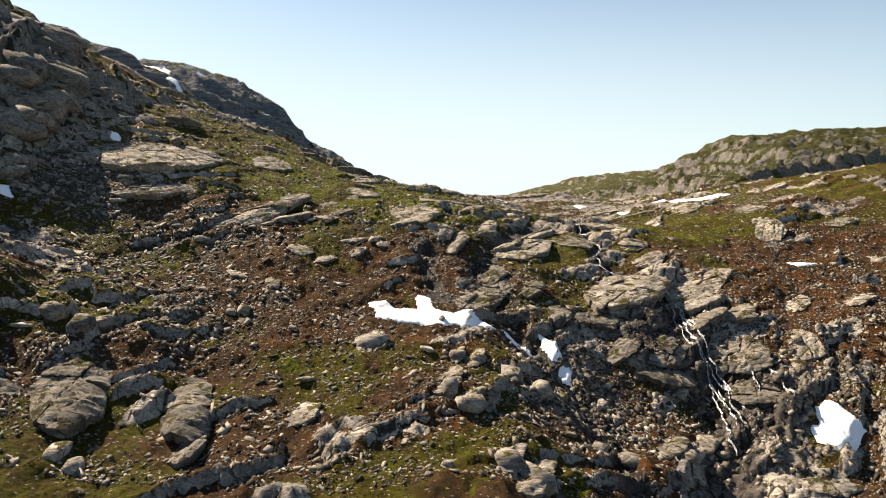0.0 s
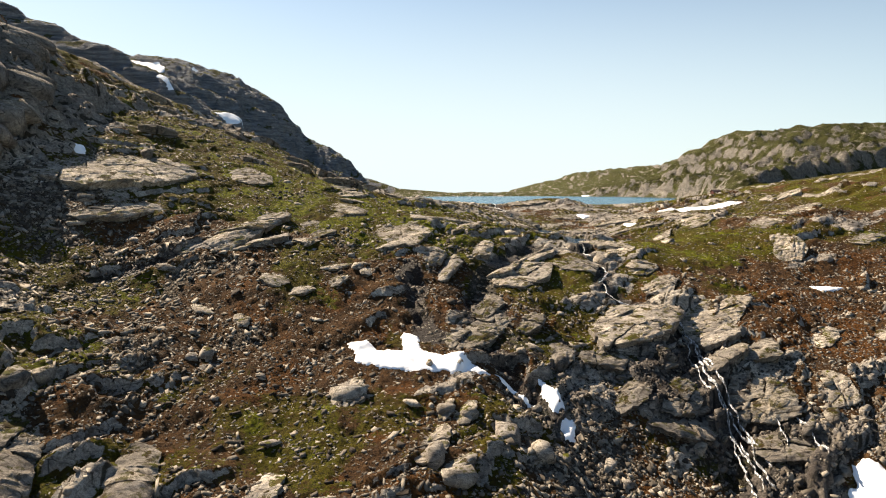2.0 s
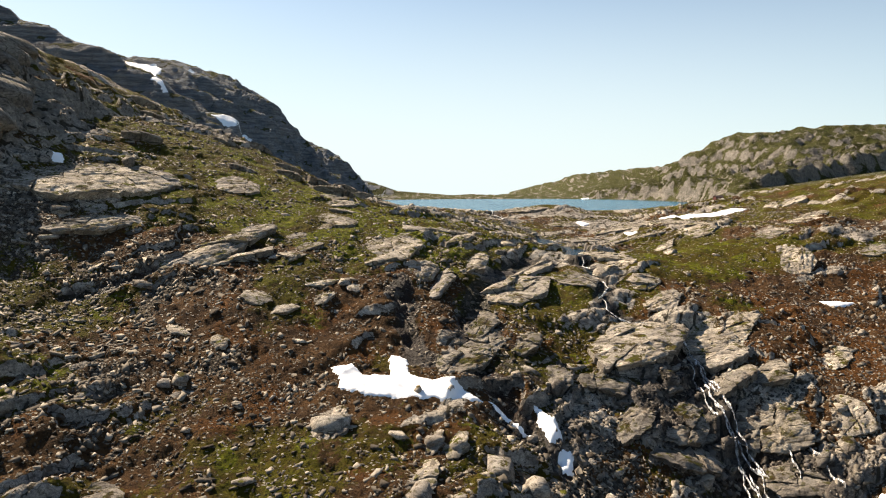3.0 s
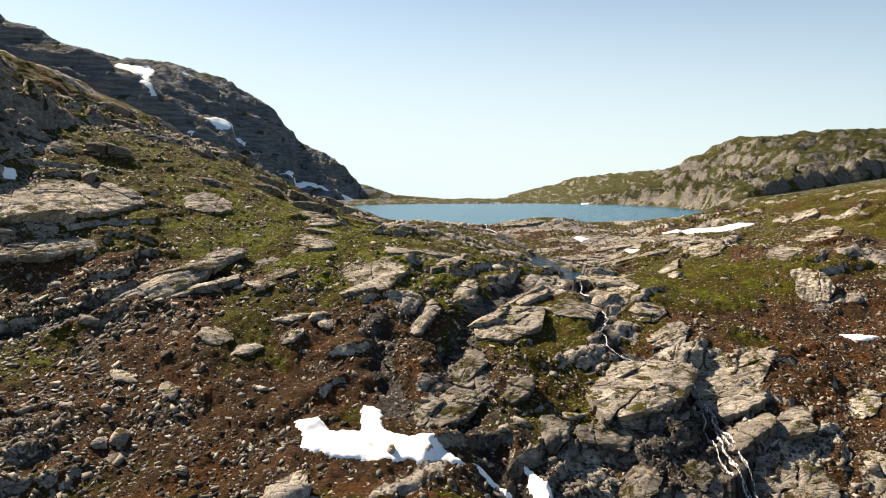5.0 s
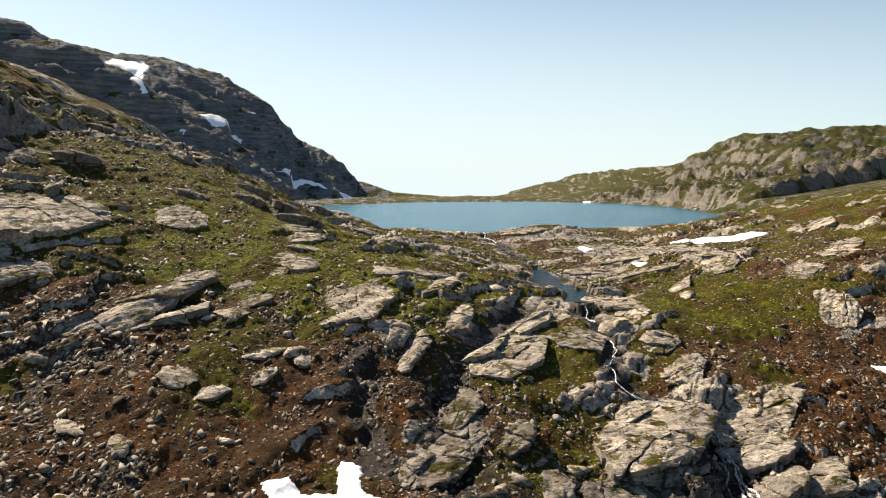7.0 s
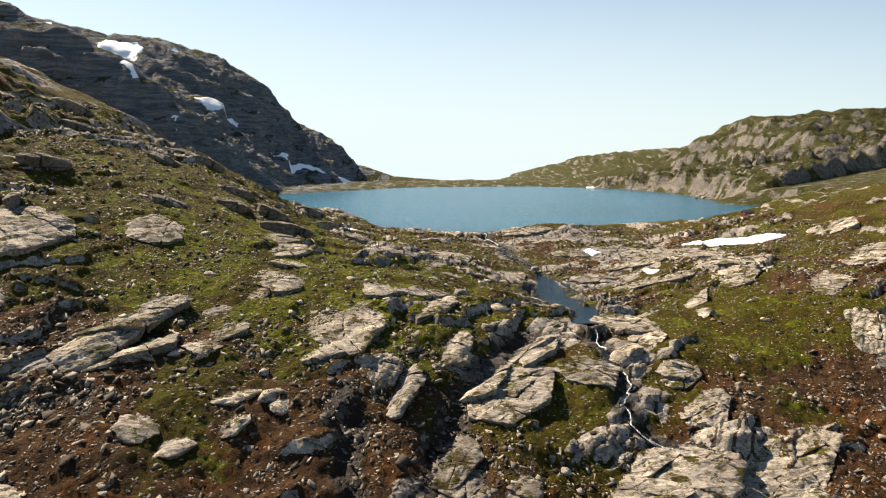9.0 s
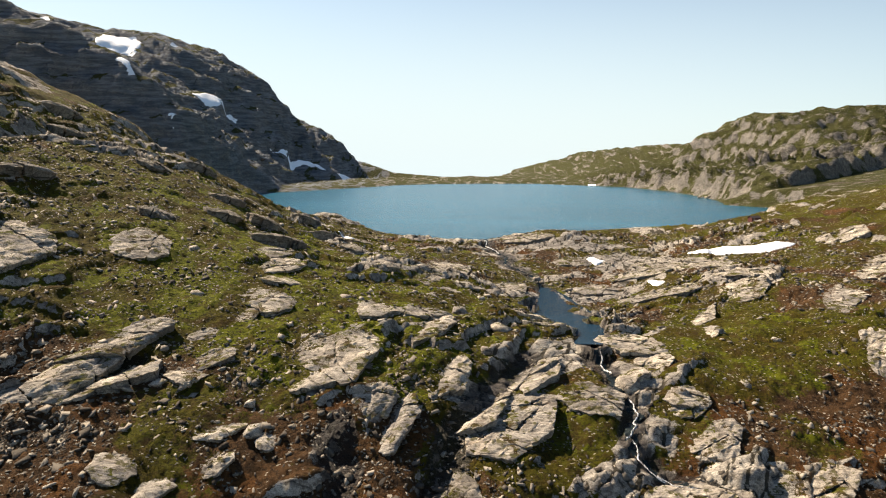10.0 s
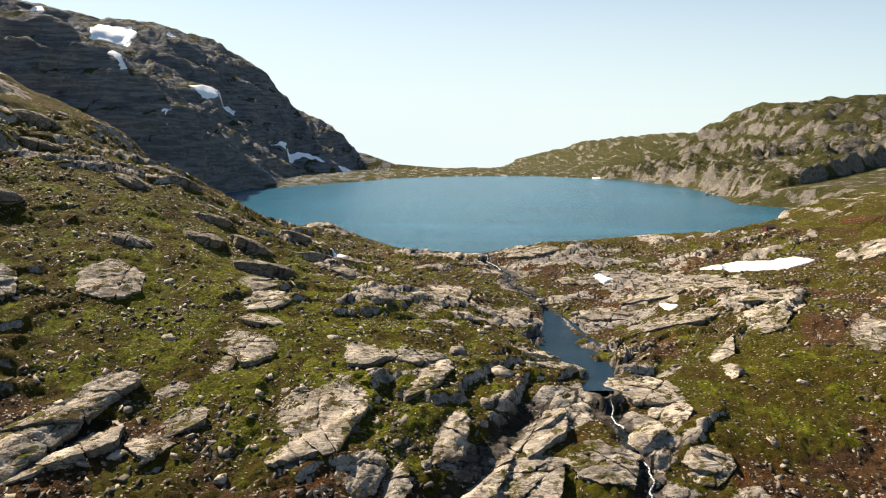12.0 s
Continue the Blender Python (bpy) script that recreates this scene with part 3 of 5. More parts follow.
def sample(name, x, y):
    """The ground's height or cover at flat places, on its own mesh."""
    xs, ys, values = GRID["x"], GRID["y"], GRID[name]
    i, j = np.clip(np.searchsorted(xs, x) - 1, 0, len(xs) - 2), np.clip(np.searchsorted(ys, y) - 1, 0, len(ys) - 2)
    u, v = (x - xs[i]) / (xs[i + 1] - xs[i]), (y - ys[j]) / (ys[j + 1] - ys[j])
    return (values[j, i] * (1 - u) + values[j, i + 1] * u) * (1 - v) + (values[j + 1, i] * (1 - u) + values[j + 1, i + 1] * u) * v


def height(x, y):
    """The ground's height at one place or many."""
    x, y = np.atleast_1d(np.asarray(x, float)), np.atleast_1d(np.asarray(y, float))
    return sample("z", x.ravel(), y.ravel()).reshape(x.shape)


# ---- ground: one sheet to the horizon ----
def part(name, bm, material, parent=None, label="", smooth=False):
    """Links a bmesh as one mesh object under a thing or under a part."""
    me = bpy.data.meshes.new(name)
    bm.to_mesh(me)
    bm.free()
    me.materials.append(material)
    if smooth:
        me.shade_smooth()
    ob = new(name, me)
    if parent is not None:
        ob.parent = parent
    return tagged(ob, label)


def sheet(name, verts, faces, material, smooth=False):
    me = bpy.data.meshes.new(name)
    me.vertices.add(len(verts))
    me.vertices.foreach_set("co", np.asarray(verts, np.float32).ravel())
    faces = np.asarray(faces, np.int32)
    n = faces.shape[1]
    me.loops.add(faces.size)
    me.loops.foreach_set("vertex_index", faces.ravel())
    me.polygons.add(len(faces))
    me.polygons.foreach_set("loop_start", np.arange(len(faces), dtype=np.int32) * n)
    me.polygons.foreach_set("loop_total", np.full(len(faces), n, np.int32))
    me.update(calc_edges=True)
    me.materials.append(material)
    if smooth:
        me.shade_smooth()
    return new(name, me)


def stations(dense_from, dense_to, gap, grow, low, high):
    """Places on an axis: even where the ground is near, wider apart further off."""
    mid = list(np.arange(dense_from, dense_to + gap, gap))
    up, step = [mid[-1]], gap
    while up[-1] < high:
        step *= 1 + grow * (1 if up[-1] < 900 else 8)
        up.append(up[-1] + step)
    down, step = [mid[0]], gap
    while down[-1] > low:
        step *= 1 + 4 * grow
        down.append(down[-1] - step)
    return np.array(down[:0:-1] + mid + up[1:])


# ---- bedrock outcrops ----
SHELF_SLABS = (  # x, y, length, depth, turn, height of the lower edge
    (-46.3, 179, 9.7, 11.9, 36, 0.6), (-21.5, 183.2, 10.1, 6.6, 51, 0.4), (-25.2, 190.6, 7.5, 6.6, 69, 0.25), (-20, 168.5, 6.9, 9.1, 24, 0.8),
    (-22.3, 163.1, 5.8, 2.9, 78, 0.5), (-20, 176.6, 7.1, 3.9, -6, 0.3), (-27, 157.2, 5.2, 2.6, 30, 0.3), (-25.8, 146.7, 5.4, 4.2, -18, 0.7),
    (-23.5, 151.3, 6.6, 4.6, 54, 0.2), (-6, 151.5, 15.9, 3.5, 48, 1.3), (-7.3, 156.2, 14.2, 7.2, 48, 0.35), (-0.5, 145.4, 6.6, 4.2, 81, 0.7),
    (2.8, 143.5, 11, 2.9, 78, 1.9), (-3.6, 171.5, 5.4, 9, 27, 0.4), (4.2, 172.3, 10.9, 4.7, 24, 0.5), (7.1, 166.4, 12.7, 3.3, 72, 1.1),
)
SHELF_SLABS += (
    (8.7, 212.7, 18.9, 9.5, 63, 0.6), (5, 197.4, 12, 4.6, 66, 0.4),
)
STEP_SLABS = (
    (-35, 144.8, 14.2, 3.6, 45, 0.7), (-39.1, 148.4, 23.4, 4.2, 54, 2.2), (-28.8, 132.2, 5.1, 4.1, -27, 0.8), (-23.6, 130.4, 4.7, 2.9, 30, 0.5),
    (-38.3, 123, 4.9, 1.9, -24, 0.3), (-31.2, 120.7, 2.3, 3.2, 51, 0.3), (-18.4, 138.6, 7, 2, 33, 0.4), (-12.4, 137.4, 3, 2.6, -30, 0.8),
    (-17.8, 134.2, 4.3, 2.4, 69, 0.4), (-49.5, 86.8, 8.3, 16.5, 18, 3), (-33.8, 86.7, 5, 14.2, 12, 2.6), (-31.1, 79, 7, 2.9, 84, 1.6),
    (-70.9, 164.6, 31.6, 17, 45, 2.4), (-63.7, 147.8, 15.6, 5.9, 39, 1.6), (-66.4, 152.2, 4.6, 3.6, 84, 0.4),
)
LAKE_SLABS = (
    (46.6, 221.5, 12.9, 7, -27, 0.7), (60.1, 231.3, 18.9, 8.4, 24, 0.6), (57.9, 211.1, 18.9, 9.5, 0, 0.5), (80, 219.3, 18.9, 7.8, 12, 0.3),
    (73.4, 202.5, 12, 7.2, 51, 0.4), (60.5, 191.6, 10.1, 2.9, 48, 0.4), (58.9, 183.3, 8.1, 2.5, 75, 0.6), (41.2, 173.4, 10.2, 9.5, -15, 0.5),
    (43.2, 167.6, 8.5, 5, 54, 0.6), (24.4, 163.1, 5.8, 2.2, 42, 0.4), (28.6, 181.8, 12.2, 6.1, 42, 0.4), (25.4, 186.6, 11.1, 5, 45, 0.3),
    (33.2, 261.8, 18.4, 9.5, 24, 0.4), (44.2, 242.6, 13.3, 5.7, 12, 0.4), (75, 234, 18.5, 8.8, 21, 0.3), (122.8, 248.6, 18.9, 6.8, 57, 0.5),
)
LAKE_SLABS += (
    (88.1, 193.2, 18.9, 6.4, 57, 0.4), (23.6, 212.5, 18.9, 5.4, 66, 0.4),
)
FALL_SLABS = (
    (44.7, 156.3, 5.6, 4.8, -15, 0.8), (37.5, 161.3, 5.7, 4.5, 45, 1.4), (18.5, 148.3, 18.5, 7.9, 60, 0.9), (22.7, 160.6, 12.7, 5.4, 57, 0.5),
    (30.7, 154.9, 8.9, 6.9, 24, 0.9), (37, 134.1, 21.7, 10.5, 45, 2.4), (54, 139.6, 17.6, 7.4, 27, 1), (51, 133.9, 8.5, 8.4, 24, 1.4),
    (9.8, 154.8, 11.1, 3.2, 72, 1.5), (14.5, 149.9, 13.2, 2.1, 51, 1.3), (44.8, 155.6, 7.1, 4.8, 33, 0.6), (46.3, 148.3, 10.7, 4.6, 48, 0.8),
)
GULLY_SLABS = (
    (7.9, 126.5, 18.7, 6.7, 60, 1.3), (9.6, 134.5, 10, 5.1, 75, 1), (17.4, 129.6, 7.2, 3.8, 63, 2), (21.3, 122.2, 6.6, 3.4, 90, 2),
    (52.9, 117.1, 9.8, 8.4, 57, 1.7), (39.8, 117.1, 8.3, 5.5, 54, 1.2), (38.5, 112.2, 10.1, 4.4, -3, 1.8), (57.3, 127.2, 9.9, 3.6, 45, 1.5),
    (50.3, 125.1, 10.6, 4.5, 36, 1.5), (52.4, 109.2, 8.3, 5.4, -18, 1.8), (31.3, 116.1, 9.3, 4.5, 57, 1.4), (30.2, 123.3, 10.8, 4.1, 12, 1.2),
    (40.6, 100, 5.9, 2.8, 57, 1), (34, 96.3, 7.8, 3.7, 51, 1.2),
)
FORE_SLABS = (
    (8.5, 79.1, 8.5, 1.9, 66, 1), (11, 77.3, 12.7, 2.8, 63, 1.6), (0.8, 95.2, 8.9, 3.3, 75, 1.3), (2.1, 103.3, 5.1, 2.1, 75, 0.8),
    (5.1, 103.2, 5.8, 2.3, 72, 1), (4.2, 91.6, 4.8, 2.6, 36, 0.9), (-11.6, 105.6, 7.4, 4.6, 93, 0.7), (-19, 87.3, 6.1, 4, 75, 0.6),
    (53.8, 92.3, 10.6, 3.7, 0, 0.4),
)
HEATH_SLABS = (
    (84, 171, 12, 7, 72, 1.3), (71.2, 132.7, 9.9, 3.8, 48, 0.6), (64.8, 118.2, 7.8, 5.4, 84, 0.9), (84.6, 134.5, 8.2, 4.4, 24, 0.4),
    (111.2, 216.9, 30.3, 7.2, 51, 0.5), (92, 194, 10, 3.4, 57, 0.5), (106.5, 176.8, 11.8, 5.1, 30, 0.5),
)
SPUR_CRAGS = (
    (-27, 200, 11, 8, 25, 2.6), (-33, 214, 10, 8, -10, 2.4), (-21, 222, 9, 7, 30, 1.8), (-3.4, 194, 5, 4, 30, 1.4), (-40, 206, 8, 7, 40, 2.0),
    (-49, 194, 7, 6, 0, 1.5), (-14, 232, 9, 7, -15, 1.2), (-44, 222, 9, 7, 35, 2.2), (-12, 214, 7, 5, 12, 1.2), (-28, 240, 11, 9, -12, 2.6),
    (-76, 196, 10, 6, 20, 2.6), (-63, 225, 8, 6, -5, 2.0), (-100, 250, 11, 8, 25, 3.2), (-88, 232, 9, 7, 5, 2.4), (-58, 240, 9, 6, 30, 2.0),
)
OUTCROPS = SHELF_SLABS + STEP_SLABS + LAKE_SLABS + FALL_SLABS + GULLY_SLABS + FORE_SLABS + HEATH_SLABS + SPUR_CRAGS
BEDS = {}


def settle(xs, ys, zz, rock):
    """The ground lies close against each outcrop: find the plane of its bed and ease the ground on to it."""
    for x, y, long, deep, turn, rise in OUTCROPS:
        reach = 0.75 * max(long, deep) + 1
        i, j = slice(*np.searchsorted(xs, (x - reach, x + reach))), slice(*np.searchsorted(ys, (y - reach, y + reach)))
        gx, gy = np.meshgrid(xs[i] - x, ys[j] - y)
        ct, st = math.cos(radians(turn)), math.sin(radians(turn))
        a, b = (gx * ct + gy * st) / (0.5 * long), (gy * ct - gx * st) / (0.5 * deep)
        r = np.hypot(a, b)
        inside = r < 1
        plane, *_ = np.linalg.lstsq(np.stack([gx[inside], gy[inside], np.ones(inside.sum())], 1), zz[j, i][inside], rcond=None)
        BEDS[(x, y)] = plane
        bed = plane[0] * gx + plane[1] * gy + plane[2] - 0.05 - 0.25 * rise * ease(0.5, 1.0, -b)
        w = ease(1.25, 0.75, r)
        zz[j, i] = zz[j, i] + (bed + 0.35 * (zz[j, i] - bed) - zz[j, i]) * w
        rock[j, i] = np.maximum(rock[j, i] * (1 - 0.5 * w), 0.52 * ease(1.15, 0.8, r))


def build_ground():
    ys = stations(74, 172, 0.44, 0.0085, -700, 4800)
    right = stations(0, 84, 0.45, 0.017, 0, 3000)
    left = -stations(0, 72, 0.45, 0.0145, 0, 3000)[:0:-1]
    xs = np.concatenate([left, right[right >= 0]])
    xs = np.unique(np.round(xs, 4))
    xs = xs[np.concatenate([[True], np.diff(xs) > 0.1])]
    gx, gy = np.meshgrid(xs, ys)
    flat_x, flat_y = gx.ravel(), gy.ravel()
    pieces = [land(flat_x[k:k + 16384], flat_y[k:k + 16384]) for k in range(0, len(flat_x), 16384)]
    z = np.concatenate([a for a, _ in pieces])
    cover = {name: np.concatenate([b[name] for _, b in pieces]) for name in pieces[0][1]}
    zz = z.reshape(gx.shape)
    settle(xs, ys, zz, cover["rock"].reshape(gx.shape))
    z = zz.ravel()
    # bare rock shows where far slopes are steep
    sy, sx = np.gradient(zz, ys, xs)
    slope = np.hypot(sx, sy).ravel()
    y = gy.ravel()
    farther = ease(285, 340, y)
    cover["rock"] = cover["rock"] * (1 - farther) + farther * (0.24 + 0.26 * ease(-20, -110, gx.ravel()) - 0.02 * ease(-20, 150, gx.ravel()) + 0.50 * ease(0.45, 1.1, slope) + 0.6 * fractal(gx.ravel() / 12, y / 12, 161, 5, 0.7))
    cover["rock"] = np.maximum(cover["rock"], (0.9 - 0.68 * ease(60, 130, gx.ravel()) * farther) * ease(0.9, 1.7, slope))
    cover["rock"] = np.maximum(cover["rock"], 0.40 * ease(5, 1, np.abs(shore_distance(gx.ravel(), y))))
    GRID.update(x=xs, y=ys, z=zz, **{name: np.asarray(values).reshape(gx.shape) for name, values in cover.items()})
    n, m = gx.shape
    i = (np.arange(n - 1)[:, None] * m + np.arange(m - 1)[None, :]).ravel()
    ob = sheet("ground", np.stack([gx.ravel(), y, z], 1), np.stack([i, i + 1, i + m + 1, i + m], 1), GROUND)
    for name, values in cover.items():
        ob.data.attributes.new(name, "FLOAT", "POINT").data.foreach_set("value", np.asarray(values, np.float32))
    return tagged(ob, "mossy alpine ground with bare gneiss ledges, heath and scree", "ground", kind="structure")


build_ground()


def build_lake():
    ring = np.array(SHORE, float)
    bm = bmesh.new()
    nxt, prv = np.roll(ring, -1, 0), np.roll(ring, 1, 0)
    t = nxt - prv
    out = np.stack([-t[:, 1], t[:, 0]], 1) / np.linalg.norm(t, axis=1)[:, None]
    area = 0.5 * np.sum(ring[:, 0] * nxt[:, 1] - nxt[:, 0] * ring[:, 1])
    out *= -1 if area > 0 else 1
    bm.faces.new([bm.verts.new((x, y, 0)) for x, y in ring + 3.0 * out])
    bmesh.ops.recalc_face_normals(bm, faces=bm.faces)
    if bm.faces[:][0].normal.z < 0:
        bmesh.ops.reverse_faces(bm, faces=bm.faces)
    bmesh.ops.triangulate(bm, faces=bm.faces)
    return tagged(part("lake", bm, LAKE), "rippled clear blue mountain lake", "lake", kind="structure")


build_lake()
# ---- stones ----
_ico = {}


def ball(level):
    """Directions and triangles of an icosphere."""
    if level not in _ico:
        bm = bmesh.new()
        bmesh.ops.create_icosphere(bm, subdivisions=level, radius=1.0)
        bm.verts.ensure_lookup_table()
        _ico[level] = np.array([v.co[:] for v in bm.verts]), np.array([[v.index for v in f.verts] for f in bm.faces])
        bm.free()
    return _ico[level]


def hewn(rng, level, size, boxy=1.0, chips=9, rough=0.05):
    """An angular block: a sphere cut by planes, with bedded and weathered faces. Returns points and triangles."""
    way, faces = ball(level)
    r = np.full(len(way), 1.45)
    planes = []
    for axis in range(3):
        for sign in (-1, 1):
            n = np.zeros(3)
            n[axis] = sign
            n += rng.normal(0, 0.22 if boxy > 0.5 else 0.4, 3) * (0.5 if axis == 2 and sign > 0 else 1)
            planes.append((n / np.linalg.norm(n), rng.uniform(0.86, 1.0)))
    for _ in range(5 if boxy > 0.5 else 0):
        a = rng.uniform(0, math.tau)
        n = np.array((math.cos(a), math.sin(a), rng.normal(0, 0.15)))
        planes.append((n / np.linalg.norm(n), rng.uniform(0.72, 1.0)))
    for _ in range(chips):
        n = rng.normal(0, 1, 3)
        planes.append((n / np.linalg.norm(n), rng.uniform(1.02, 1.3) if boxy > 0.5 else rng.uniform(0.8, 1.05)))
    for n, d in planes:
        c = way @ n
        r = np.where(c > 0.05, np.minimum(r, d / np.maximum(c, 0.05)), r)
    p = way * r[:, None]
    k = int(rng.integers(1000))
    a, b = p[:, 0] + 0.6 * p[:, 2] + k, p[:, 1] - 0.7 * p[:, 2] + 2 * k
    p = p * (1 + rough * fractal(a * 1.6, b * 1.6, k, 4 if level > 3 else 2, 0.62))[:, None]
    # thin beds stand out on the flanks
    bed = np.abs(((p[:, 2] * 2.6 + 0.25 * p[:, 0] + rng.uniform(0, 1)) % 1.0) - 0.5) * 2
    p[:, :2] *= (1 - min(rough * 1.3, 0.05) * ease(0.55, 1.0, bed))[:, None]
    return p * (np.asarray(size) / 2), faces


def chunk(rng, size, points=14):
    """An angular broken stone: the hull of a few corners in a box. Returns points and triangles."""
    d = rng.normal(0, 1, (points, 3))
    d /= np.abs(d).max(1)[:, None] ** 0.75 * np.linalg.norm(d, axis=1)[:, None] ** 0.25
    d *= rng.uniform(0.82, 1.0, (points, 1))
    bm = bmesh.new()
    for p in d * (np.asarray(size) / 2):
        bm.verts.new(p)
    bmesh.ops.convex_hull(bm, input=bm.verts)
    bmesh.ops.delete(bm, geom=[v for v in bm.verts if not v.link_faces], context="VERTS")
    bmesh.ops.triangulate(bm, faces=bm.faces)
    bm.verts.index_update()
    out = np.array([v.co[:] for v in bm.verts]), np.array([[v.index for v in f.verts] for f in bm.faces])
    bm.free()
    return out


def mesh_of(name, points, faces, material):
    ob = sheet(name, points, faces, material)
    return ob


def slope_at(x, y, reach=3.5):
    zz = shape(np.array([x - reach, x + reach, x, x]), np.array([y, y, y - reach, y + reach]))
    return (zz[1] - zz[0]) / (2 * reach), (zz[3] - zz[2]) / (2 * reach)


def tilted(x, y, z, turn, share, scale=1.0):
    """A pose on the slope, leaning with a share of its fall."""
    sx, sy = slope_at(x, y)
    n = Vector((-sx * share, -sy * share, 1)).normalized()
    lean = Vector((0, 0, 1)).rotation_difference(n).to_matrix().to_4x4()
    return Matrix.Translation((x, y, z)) @ lean @ Matrix.Rotation(radians(turn), 4, "Z") @ Matrix.Diagonal((scale, scale, scale, 1))


# snow patches: name of the shape in words, outline (x, y), thickness
def build_snow(outline, thick, gap, label, smooth=3, cling=0.25):
    ring = np.array(outline, float)
    lo, hi = ring.min(0) - 2, ring.max(0) + 2
    xs, ys = np.arange(lo[0], hi[0], gap), np.arange(lo[1], hi[1], gap)
    gx, gy = np.meshgrid(xs, ys)
    px, py = gx.ravel(), gy.ravel()
    span = float(min(hi - lo)) - 4
    wob = min(0.5, 0.10 * span) if span < 20 else 2.5
    qx, qy = px + wob * fractal(px / (6 * wob), py / (6 * wob), 7, 3), py + wob * fractal(px / (6 * wob), py / (6 * wob), 9, 3)
    d = along(qx, qy, [tuple(p) for p in ring] + [tuple(ring[0])])[0]
    inside = np.zeros(px.shape, bool)
    for a, b in zip(ring, np.roll(ring, -1, 0)):
        cross = (a[1] > qy) != (b[1] > qy)
        inside ^= cross & (qx < (b[0] - a[0]) * (qy - a[1]) / (b[1] - a[1] + 1e-9) + a[0])
    d = np.where(inside, d, -d)
    z = sample("z", px, py)
    soft = z.reshape(gx.shape)
    for _ in range(smooth):
        pad = np.pad(soft, 1, mode="edge")
        soft = (pad[:-2, 1:-1] + pad[2:, 1:-1] + pad[1:-1, :-2] + pad[1:-1, 2:] + 2 * soft) / 6
    top = soft.ravel() + thick * np.sqrt(np.clip(d / (2.2 * thick + 0.3), 0, 1)) + 0.05
    zz = np.where(d > 0, np.maximum(top, z + cling * thick * ease(0.2, 1.2, d) - 50 * (cling == 0)), np.minimum(soft.ravel(), z) - 0.35)
    keep = d > -1.5 * gap
    n, m = gx.shape
    i = (np.arange(n - 1)[:, None] * m + np.arange(m - 1)[None, :]).ravel()
    quads = np.stack([i, i + 1, i + m + 1, i + m], 1)
    quads = quads[keep[quads].all(1)]
    used = np.unique(quads)
    where = np.zeros(n * m, int)
    where[used] = np.arange(len(used))
    ob = sheet("snow_patch", np.stack([px, py, zz], 1)[used], where[quads], SNOW, True)
    return tagged(ob, label, "snow patch", "patches of old snow")


NEAR_SNOW = (
    (((-13.2, 118.0), (-10.2, 118.2), (-7.5, 116.3), (-4.7, 117.0), (-4.9, 121.4), (-3.6, 122.4), (-2.2, 121.4), (-1.8, 117.4), (1.4, 116.9), (4.7, 115.8), (7.4, 114.2), (9.4, 112.7), (4.7, 111.9), (-1.7, 111.3), (-8.2, 111.4), (-11.4, 112.9)), 0.28, "wide white snow patch in a hollow of brown heath"),
    (((16.6, 115.8), (18.2, 114.9), (20.3, 110.4), (18.0, 108.6)), 0.6, "narrow white snow tongue in a rocky cleft"),
    (((19.0, 108.4), (21.2, 108.6), (21.0, 105.6), (19.2, 105.2)), 0.5, "small white snow remnant below a snow tongue"),
    (((9.6, 113.4), (12.0, 113.8), (14.6, 112.2), (16.6, 110.2), (15.2, 110.6), (12.3, 112.4)), 0.35, "thin broken strip of snow along a cleft"),
    (((60.0, 104.9), (61.9, 105.3), (64.0, 103.8), (64.6, 102.3), (65.2, 99.7), (63.0, 97.8), (59.5, 97.2), (57.6, 98.7), (57.7, 101.2), (59.3, 102.2)), 0.45, "rounded white snow patch on stony ground"),
    (((80.6, 155.6), (84.0, 155.2), (87.4, 153.6), (84.0, 151.6), (82.0, 151.8)), 0.5, "small flat snow patch beside dark rock"),
    (((77.4, 249.5), (84.0, 253.0), (91.7, 254.5), (100.5, 252.0), (107.0, 245.4), (98.6, 243.2), (90.0, 245.2), (82.5, 245.6)), 0.35, "long white snowfield on the lake's rock sill"),
    (((47.6, 245.0), (50.0, 246.2), (52.6, 242.6), (49.5, 239.4)), 0.5, "small snow remnant among pale slabs"),
    (((58.2, 222.0), (60.2, 222.4), (62.0, 219.0), (59.4, 217.6)), 0.4, "little snow remnant under a rock ledge"),
    (((-20.0, 235.2), (-17.6, 236.8), (-15.2, 235.6), (-17.0, 233.2)), 0.4, "small snow remnant on dark shore rocks"),
    (((-84.0, 168.6), (-82.0, 170.0), (-80.2, 166.8), (-82.2, 166.0)), 0.25, "shaded snow remnant at the foot of a cliff"),
    (((-89.0, 131.5), (-86.2, 132.4), (-83.8, 129.8), (-86.3, 129.0)), 0.25, "bluish snow remnant in a shaded gully"),
)
